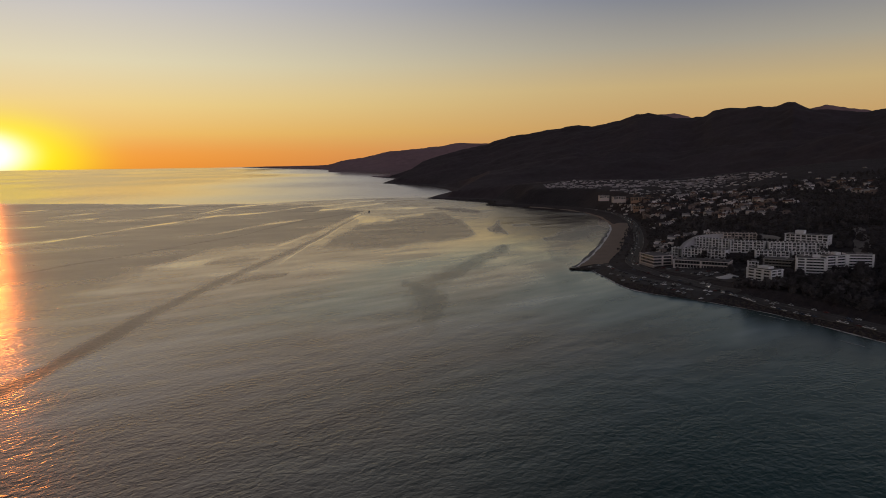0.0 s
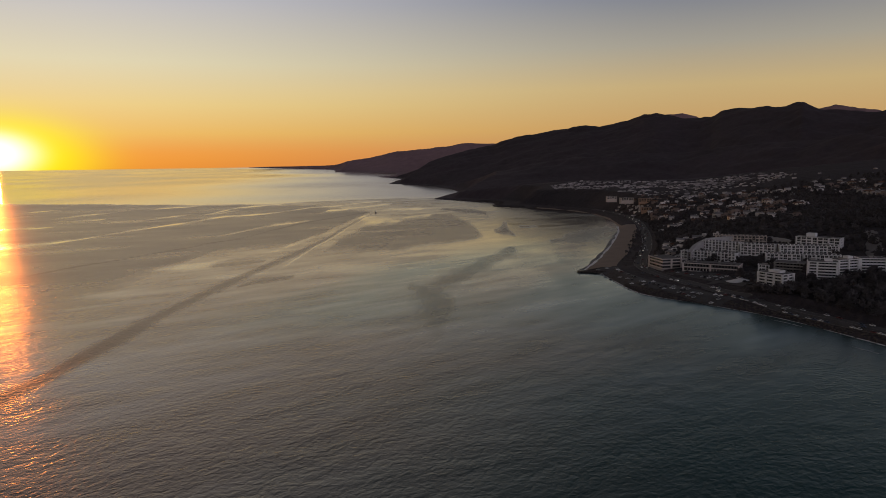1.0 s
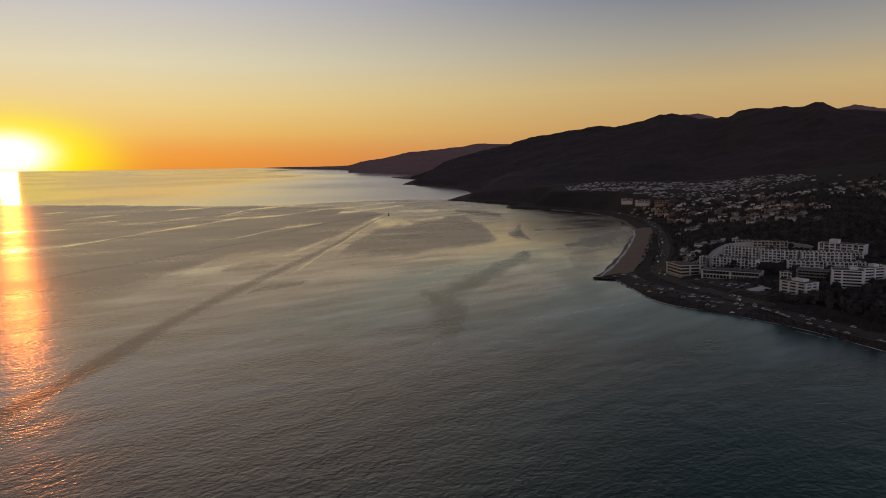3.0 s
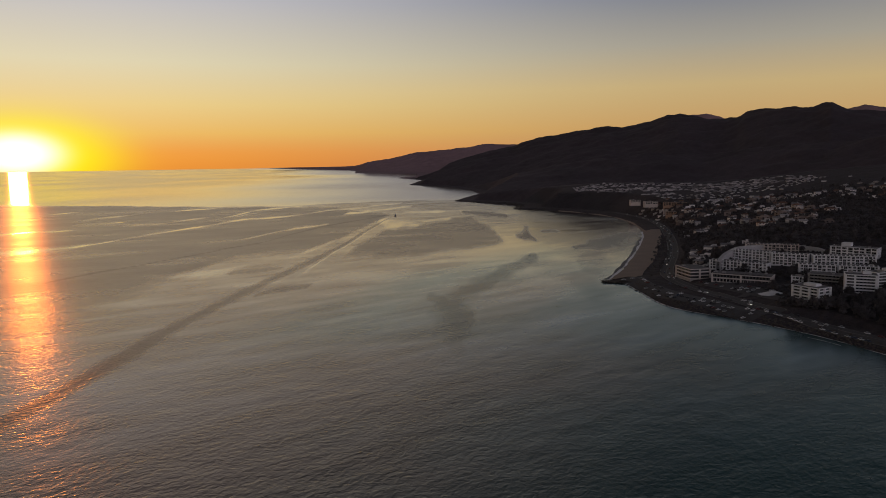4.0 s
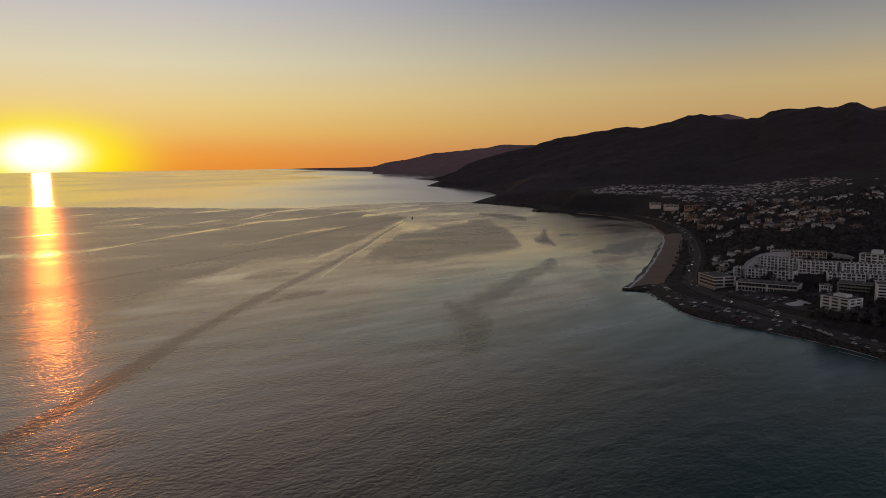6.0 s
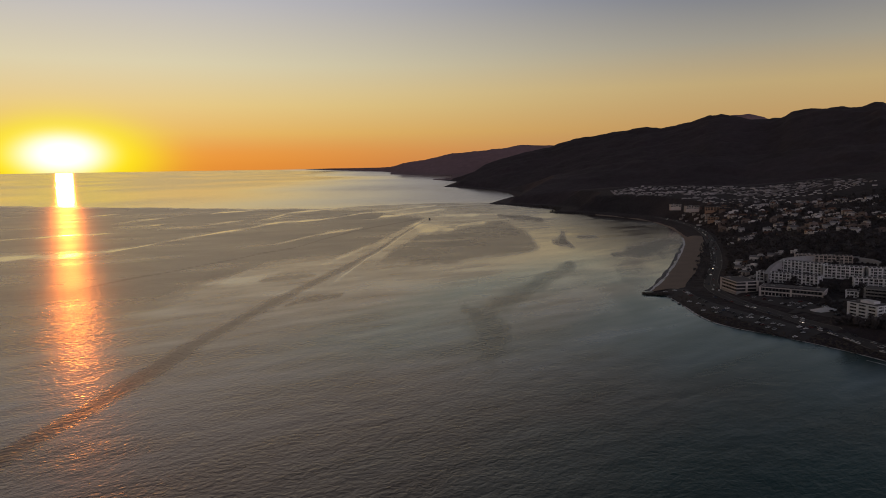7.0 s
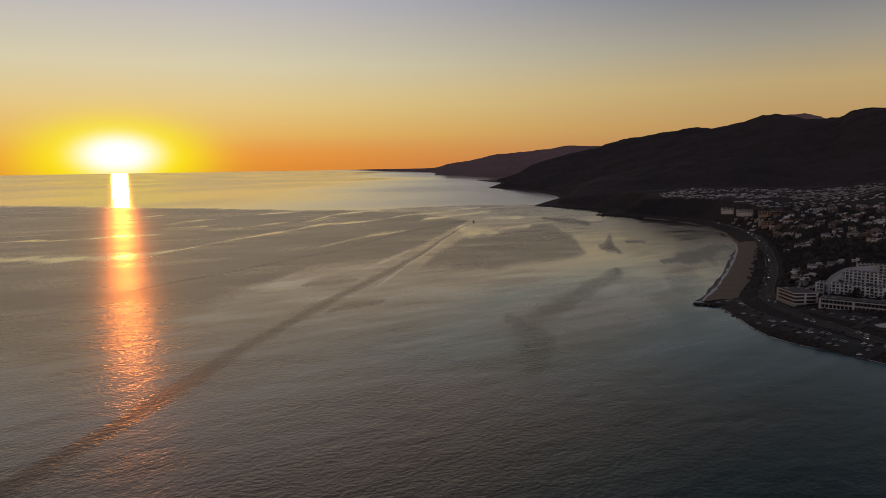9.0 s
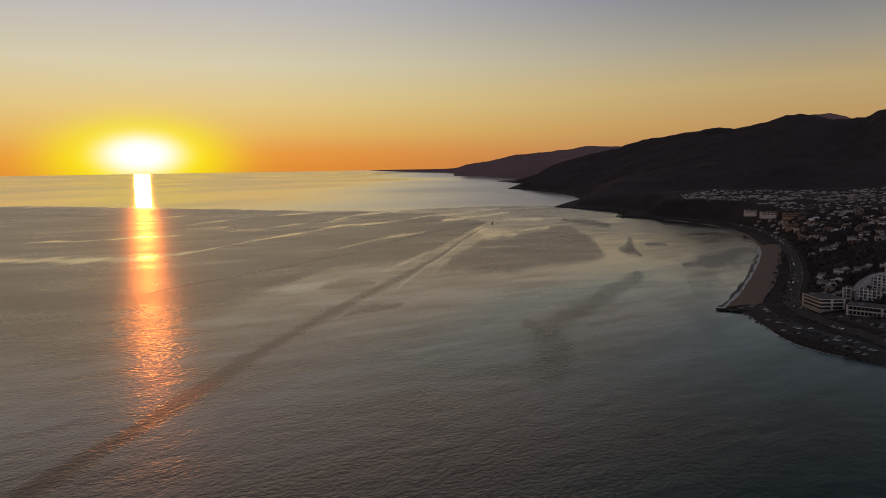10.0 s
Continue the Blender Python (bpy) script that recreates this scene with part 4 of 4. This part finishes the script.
tries = 0
while len(HOUSES) < 215 and tries < 12000:
    tries += 1
    az, d = -11 - 19 * rnd.random() ** 1.1, rnd.uniform(890, 1750)
    x, y = at_bearing(az, d)
    if az < -21 and d < 1150:
        continue
    if inland(np.array([x]), np.array([y]))[0] < 70 or not free(x, y, 17) or line_near(np.array([x]), np.array([y]), HIGHWAY)[0][0] < 22:
        continue
    if vnoise(np.array([x / 90]), np.array([y / 90]), 77)[0] < -0.3 + 0.25 * smooth(-19, -26, az):      # streets leave dark gaps of trees
        continue
    HOUSES.append((x, y))
    taken.append((x, y))
    size = rnd.uniform(0.68, 1.1)
    kind = rnd.choice(KINDS + [KINDS[1], KINDS[3], KINDS[3]])
    yaw = rnd.gauss(-10, 40)
    for _ in range(2):
        a_ = rnd.uniform(-2.4, -0.7) if rnd.random() < 0.75 else rnd.uniform(-0.7, 3.9)
        SHADE_TREES.append((x + math.cos(a_) * rnd.uniform(8, 11), y + math.sin(a_) * rnd.uniform(8, 11)))
    settle(kind, x, y, yaw, 0.4, size)
LAMP_LIT = material("lit_window", (0.8, 0.5, 0.25), 0.4, 0.05, 1, 5, emit=(1.0, 0.36, 0.12, 1.0))
LAMP_PANE = mesh_of("lit_window", boxed(-1.5, 1.5, -0.12, -0.07, 0, 1.5, bevel=0.02), LAMP_LIT)
homes = [o for o in scene.objects if o.name.split(".")[0] == "house" and o.parent is None]
for x, y in ((475, 1537), (512, 1552), (519, 1590), (403, 1079)):
    near = min(homes, key=lambda o: (o.matrix_basis.translation.x - x) ** 2 + (o.matrix_basis.translation.y - y) ** 2)
    share("lit_window", LAMP_PANE, near, pose(0, -6.3, 1.2))["label"] = "orange lit window"
BACK_ROWS = []
FRONT = [(240, 1850), (375, 1730), (510, 1738), (663, 1795), (850, 1900)]
REAR = [(250, 2250), (330, 2320), (495, 2285), (659, 2245), (858, 2140)]


def edge_at(line, u):
    k = min(int(u * (len(line) - 1)), len(line) - 2)
    f = u * (len(line) - 1) - k
    return [p + (q - p) * f for p, q in zip(line[k], line[k + 1])]


for row in range(22):
    v = row / 21
    for i in range(54):
        u = (i + rnd.uniform(-0.3, 0.3) + 0.5) / 54.5
        (x0, y0), (x1, y1) = edge_at(FRONT, u), edge_at(REAR, u)
        x, y = x0 + (x1 - x0) * v, y0 + (y1 - y0) * v + 10 * math.sin(i * 0.5 + row) + rnd.uniform(-5, 5)
        if rnd.random() < 0.22 or vnoise(np.array([x / 55]), np.array([y / 80]), 5)[0] < -0.45 or not free(x, y, 8) or inland(np.array([x]), np.array([y]))[0] < 115:
            continue
        taken.append((x, y))
        yaw = rnd.gauss(0, 20)
        if row < 4:
            settle(rnd.choice(FAR_KINDS), x, y, yaw, 0.4, rnd.uniform(0.6, 0.9))
        else:
            BACK_ROWS.append((x, y, height(x, y), rnd.uniform(0.5, 0.95), radians(yaw)))
# a few roofs up the canyon side, and flats packed where the road leaves the cove
for k in range(70):
    x, y = at_bearing(rnd.uniform(-30, -20.5), rnd.uniform(1450, 2050))
    if free(x, y, 16) and vnoise(np.array([x / 70]), np.array([y / 70]), 15)[0] > -0.1:
        taken.append((x, y))
        settle(rnd.choice(FAR_KINDS), x, y, rnd.gauss(0, 30), 0.4, rnd.uniform(0.9, 1.5))
for k in range(60):
    x, y = rnd.uniform(305, 400), rnd.uniform(1540, 1790)
    if free(x, y, 13) and inland(np.array([x]), np.array([y]))[0] > 34 and line_near(np.array([x]), np.array([y]), HIGHWAY)[0][0] > 15:
        taken.append((x, y))
        settle(rnd.choice(FAR_KINDS), x, y, rnd.gauss(0, 25), 0.4, rnd.uniform(0.9, 1.5))


def lump(L, W, eave, rise):
    v = [(sx * L / 2, sy * W / 2, z) for z in (-4, eave) for sx, sy in ((-1, -1), (1, -1), (1, 1), (-1, 1))] + [(-L / 4, 0, eave + rise), (L / 4, 0, eave + rise)]
    f = [(0, 1, 5, 4), (1, 2, 6, 5), (2, 3, 7, 6), (3, 0, 4, 7), (4, 5, 9, 8), (6, 7, 8, 9), (5, 6, 9), (7, 4, 8)]
    return np.array(v, float), f, None


strewn("distant_houses", BACK_ROWS, MESA_HOUSE, [lump(11, 7, 1.9, 1.1), lump(15, 7, 1.7, 1.0), lump(9, 8, 2.6, 0.9)], "many small pale houses on the far mesa", "houses")

# ---------------------------------------------------------------- trees and scrub


def crown_mesh(seed, spread, tall, clumps, leaf=0.55, per=16):
    """A crown of many small leaf sprays in uneven clumps."""
    r = random.Random(seed)
    vs, fs = [], []
    for _ in range(clumps):
        a, u = r.uniform(0, 6.283), r.random() ** 0.5
        cz = r.uniform(0.25, 1.0)
        w = math.sin(math.pi * min(max(cz, 0.12), 0.93)) ** 0.6
        c = Vector((math.cos(a) * u * spread * w, math.sin(a) * u * spread * w, cz * tall))
        for _ in range(per):
            p = c + Vector((r.gauss(0, 1), r.gauss(0, 1), r.gauss(0, 0.7))) * spread * 0.16
            t = Euler((r.uniform(-1.2, 1.2), r.uniform(-1.2, 1.2), r.uniform(0, 6.3))).to_matrix()
            s = r.uniform(0.65, 1.35) * leaf
            k = len(vs)
            vs += [p + t @ Vector(q) * s for q in ((-1, -0.4, 0), (0, -0.6, 0.15), (1, 0, 0), (0, 0.6, 0.15))]
            fs.append((k, k + 1, k + 2, k + 3))
    me = bpy.data.meshes.new("crown")
    me.from_pydata([tuple(v) for v in vs], [], fs)
    me.materials.append(LEAF)
    return me


def trunk_bm(tall, r0):
    bm = bmesh.new()
    bmesh.ops.create_cone(bm, cap_ends=True, segments=7, radius1=r0, radius2=r0 * 0.4, depth=tall, matrix=Matrix.Translation((0, 0, tall / 2 - 1)))
    for a in (0.4, 2.3, 4.4):
        bmesh.ops.create_cone(bm, cap_ends=False, segments=5, radius1=r0 * 0.45, radius2=r0 * 0.12, depth=tall * 0.7, matrix=pose(math.cos(a) * tall * 0.2, math.sin(a) * tall * 0.2, tall * 0.72) @ Matrix.Rotation(0.75, 4, Vector((-math.sin(a), math.cos(a), 0))))
    return bm


def tree(seed, spread, tall, clumps, label):
    t = tagged(new("tree"), label, "tree", "trees on the slopes")
    part("trunk", trunk_bm(tall * 0.6, 0.28), BARK, t)
    share("crown", crown_mesh(seed, spread, tall, clumps), t, Matrix())
    return t


TREES = [tree(1, 3.6, 8.0, 46, "dark broad-crowned evergreen tree"), tree(2, 4.6, 9.5, 60, "large dark spreading tree"), tree(3, 2.6, 9.0, 40, "tall narrow dark tree"), tree(4, 3.2, 6.0, 40, "low dark rounded tree")]
rnd = random.Random(23)
count = tries = 0
WOODS = []
while count < 1450 and tries < 90000:
    tries += 1
    if count < 130 or 300 < count < 560:         # dark slope between the highway and the towers
        x, y = rnd.uniform(262, 430), rnd.uniform(470, 690)
    elif count < 230:       # around the flats
        x, y = rnd.uniform(225, 500), rnd.uniform(690, 930)
    else:
        y = rnd.uniform(880, 1720)
        x = rnd.uniform(215 + (y - 900) * 0.22, 540 + (y - 900) * 0.85)
    s = inland(np.array([x]), np.array([y]))[0]
    if s < 36 or not free(x, y, 11.5 if y > 900 else 17) or line_near(np.array([x]), np.array([y]), HIGHWAY)[0][0] < 14 or (y < 820 and x < 255 and y > 690):
        continue
    count += 1
    if count <= 300:
        settle(rnd.choice(TREES), x, y, rnd.uniform(0, 360), 0.3)
    else:
        WOODS.append((x, y, height(x, y) - 0.3, rnd.uniform(0.6, 1.1), rnd.uniform(0, 6)))
for x, y, nx, ny in (np.c_[(q := resample(COAST[15:19], 5.0)), offsets(q)]).tolist():
    if rnd.random() < 0.7:
        o = rnd.uniform(25, 46)
        WOODS.append((x + nx * o, y + ny * o, height(x + nx * o, y + ny * o) - 0.3, rnd.uniform(0.25, 0.5), rnd.uniform(0, 6)))
for k in range(16):       # hedge of trees before the white block and along the slope foot
    u = k / 15
    x, y = 252 + 20 * u + rnd.uniform(-3, 3), 655 - 30 * u + rnd.uniform(-3, 3)
    WOODS.append((x, y, height(x, y) - 0.5, rnd.uniform(0.7, 1.0), rnd.uniform(0, 6)))
    x, y = 275 + 28 * u + rnd.uniform(-2, 2), 632 + 12 * u + rnd.uniform(-3, 3)
    WOODS.append((x, y, height(x, y) - 0.5, rnd.uniform(0.7, 1.0), rnd.uniform(0, 6)))
for x, y in SHADE_TREES:
    if line_near(np.array([x]), np.array([y]), HIGHWAY)[0][0] > 13:
        WOODS.append((x, y, height(x, y) - 0.4, rnd.uniform(0.35, 0.7), rnd.uniform(0, 6)))
LEAFY = []
for k in range(6):
    me = crown_mesh(50 + k, 3.0 + 0.4 * k, 6.5 + 0.7 * (k % 4), 13, 1.35, 9)
    LEAFY.append((np.array([v.co for v in me.vertices]), [list(p.vertices) for p in me.polygons], None))
    bpy.data.meshes.remove(me)
strewn("woods", WOODS, LEAF, LEAFY, "dark trees scattered between the hillside houses", "trees")

BUSHES = [boulder_mesh(k + 40) for k in range(6)]
spots = []
for k in range(14000):
    az, d = radians(rnd.uniform(-36, -8)), rnd.uniform(560, 1750)
    x, y = EYE[0] - math.sin(az) * d, EYE[1] + math.cos(az) * d
    spots.append((x, y, rnd.uniform(0.9, 2.2) * (0.8 + d / 2500), rnd.uniform(0, 6)))
bx, by = np.array([p[0] for p in spots]), np.array([p[1] for p in spots])
bz, bs, br = ground(bx, by), inland(bx, by), line_near(bx, by, HIGHWAY)[0]
spots = [(x, y, z + 0.2 * q, q, a) for (x, y, q, a), z, s, r in zip(spots, bz, bs, br) if s > 40 and r > 14 and (y > 830 or x > 262) and free(x, y, 9)]
strewn("scrub", spots, BUSH, BUSHES, "low dark scrub covering the slopes", "scrub")

# ---------------------------------------------------------------- cars
GLOW = material("headlight_lens", (0.8, 0.8, 0.75), 0.2, 0.05, 1, 5, emit=(1.0, 0.9, 0.75, 4.0))
TYRE = material("tyre_rubber", (0.02, 0.02, 0.02), 0.9, 0.2, 2, 9)


def car(paint, label, lit=False):
    c = tagged(new("car"), label, "car", "cars along the highway")
    bm = bmesh.new()
    box(bm, -2.2, 2.2, -0.88, 0.88, 0.3, 0.95, bevel=0.14)
    part("body", bm, paint, c)
    bm = bmesh.new()
    box(bm, -1.35, 1.15, -0.78, 0.78, 0.95, 1.5, bevel=0.16)
    cabin = part("cabin", bm, GLASS, c, "dark windows")
    part("roof", boxed(-1.0, 0.8, -0.66, 0.66, 1.49, 1.54), paint, cabin)
    for x in (-1.35, 1.35):
        for y in (-0.8, 0.8):
            w = bmesh.new()
            bmesh.ops.create_cone(w, cap_ends=True, segments=12, radius1=0.33, radius2=0.33, depth=0.22, matrix=pose(x, y, 0.33, 90))
            part("wheel", w, TYRE, c)
    if lit:
        for y in (-0.6, 0.6):
            part("headlight", boxed(2.14, 2.24, y - 0.18, y + 0.18, 0.58, 0.78), GLOW, c)
    return c


PAINTS = [material(f"car_paint_{n}", col, 0.3, 0.05, 1, 5) for n, col in (("white", (0.75, 0.75, 0.75)), ("silver", (0.45, 0.46, 0.47)), ("black", (0.03, 0.03, 0.035)), ("red", (0.14, 0.03, 0.03)), ("blue", (0.04, 0.06, 0.11)))]
CARS = [car(PAINTS[0], "white car parked by the shore"), car(PAINTS[1], "silver car parked by the shore"), car(PAINTS[2], "black car parked by the shore"), car(PAINTS[3], "red car parked by the shore"),
        car(PAINTS[4], "blue car parked by the shore"), car(PAINTS[0], "white car with its headlights on", True), car(PAINTS[1], "silver car with its headlights on", True)]
rnd = random.Random(31)
road = resample(HIGHWAY, 5.5)
side = offsets(road)
for k in range(22, len(road) - 12):
    x, y = road[k]
    nx, ny = side[k]
    yaw = math.degrees(math.atan2(*(road[k + 1] - road[k])[::-1]))
    for off, chance, flip in ((-6.6, 0.5 if y < 660 else 0.06, 0), (-2.4, 0.13, 180), (2.4, 0.13, 0), (6.4, 0.22 if y < 640 else 0.03, 0)):
        if rnd.random() < chance:
            cx, cy = x + nx * off, y + ny * off
            kind = rnd.choice((CARS[:3] * 3 + CARS[:5]) if abs(off) > 4 else CARS)
            m = pose(cx, cy, height(cx, cy) + 0.36, 0, 0, yaw + flip)
            copy_thing(kind, m)
for line, lo in (([(238, 640), (212, 690), (186, 740), (172, 790), (172, 835)], (-26, -17, -8)), ([(262, 668), (238, 730), (212, 790)], (4, 12, 21))):
    lot = resample(line, 3.0)
    nn = offsets(lot)
    for k in range(2, len(lot) - 2):
        for o in lo:
            if rnd.random() < 0.3:
                cx, cy = lot[k] + nn[k] * (o + rnd.uniform(-0.6, 0.6))
                copy_thing(rnd.choice(CARS[:3] * 3 + CARS[:5]), pose(cx, cy, height(cx, cy) + 0.31, 0, 0, math.degrees(math.atan2(nn[k][1], nn[k][0])) + rnd.choice((0, 180)) + rnd.uniform(-4, 4)))
for c, (x, y) in zip(CARS, ((204, 740), (207, 733), (192, 770), (196, 762), (186, 785), (230, 690), (233, 683))):
    c.matrix_basis = pose(x, y, height(x, y) + 0.36, 0, 0, 110)

# ---------------------------------------------------------------- boat


def boat():
    b = thing("boat", -247, 1850, 0.0, 95, "small dark fishing boat heading out with a long wake", "boat")
    bm = bmesh.new()
    sec = [(-7, 1.9, 1.2), (-3, 2.3, 1.3), (2, 2.2, 1.6), (5.5, 1.3, 2.1), (7.5, 0.1, 2.6)]
    rows_ = [[bm.verts.new(c) for c in ((x, -w, h), (x, -w * 0.7, -0.5), (x, w * 0.7, -0.5), (x, w, h))] for x, w, h in sec]
    for p, q in zip(rows_[:-1], rows_[1:]):
        for k in range(3):
            bm.faces.new((p[k], q[k], q[k + 1], p[k + 1]))
        bm.faces.new((p[3], q[3], q[0], p[0]))
    bm.faces.new(rows_[0])
    part("hull", bm, GREY, b)
    part("cabin", boxed(-2.5, 2.2, -1.4, 1.4, 1.3, 4.0, bevel=0.2), DARK, b)
    part("cabin_roof", boxed(-3, 2.6, -1.6, 1.6, 4.0, 4.2), WHITE, b)
    m = bmesh.new()
    bmesh.ops.create_cone(m, cap_ends=True, segments=8, radius1=0.12, radius2=0.06, depth=5, matrix=pose(-0.5, 0, 6.6))
    part("mast", m, GREY, b)


boat()
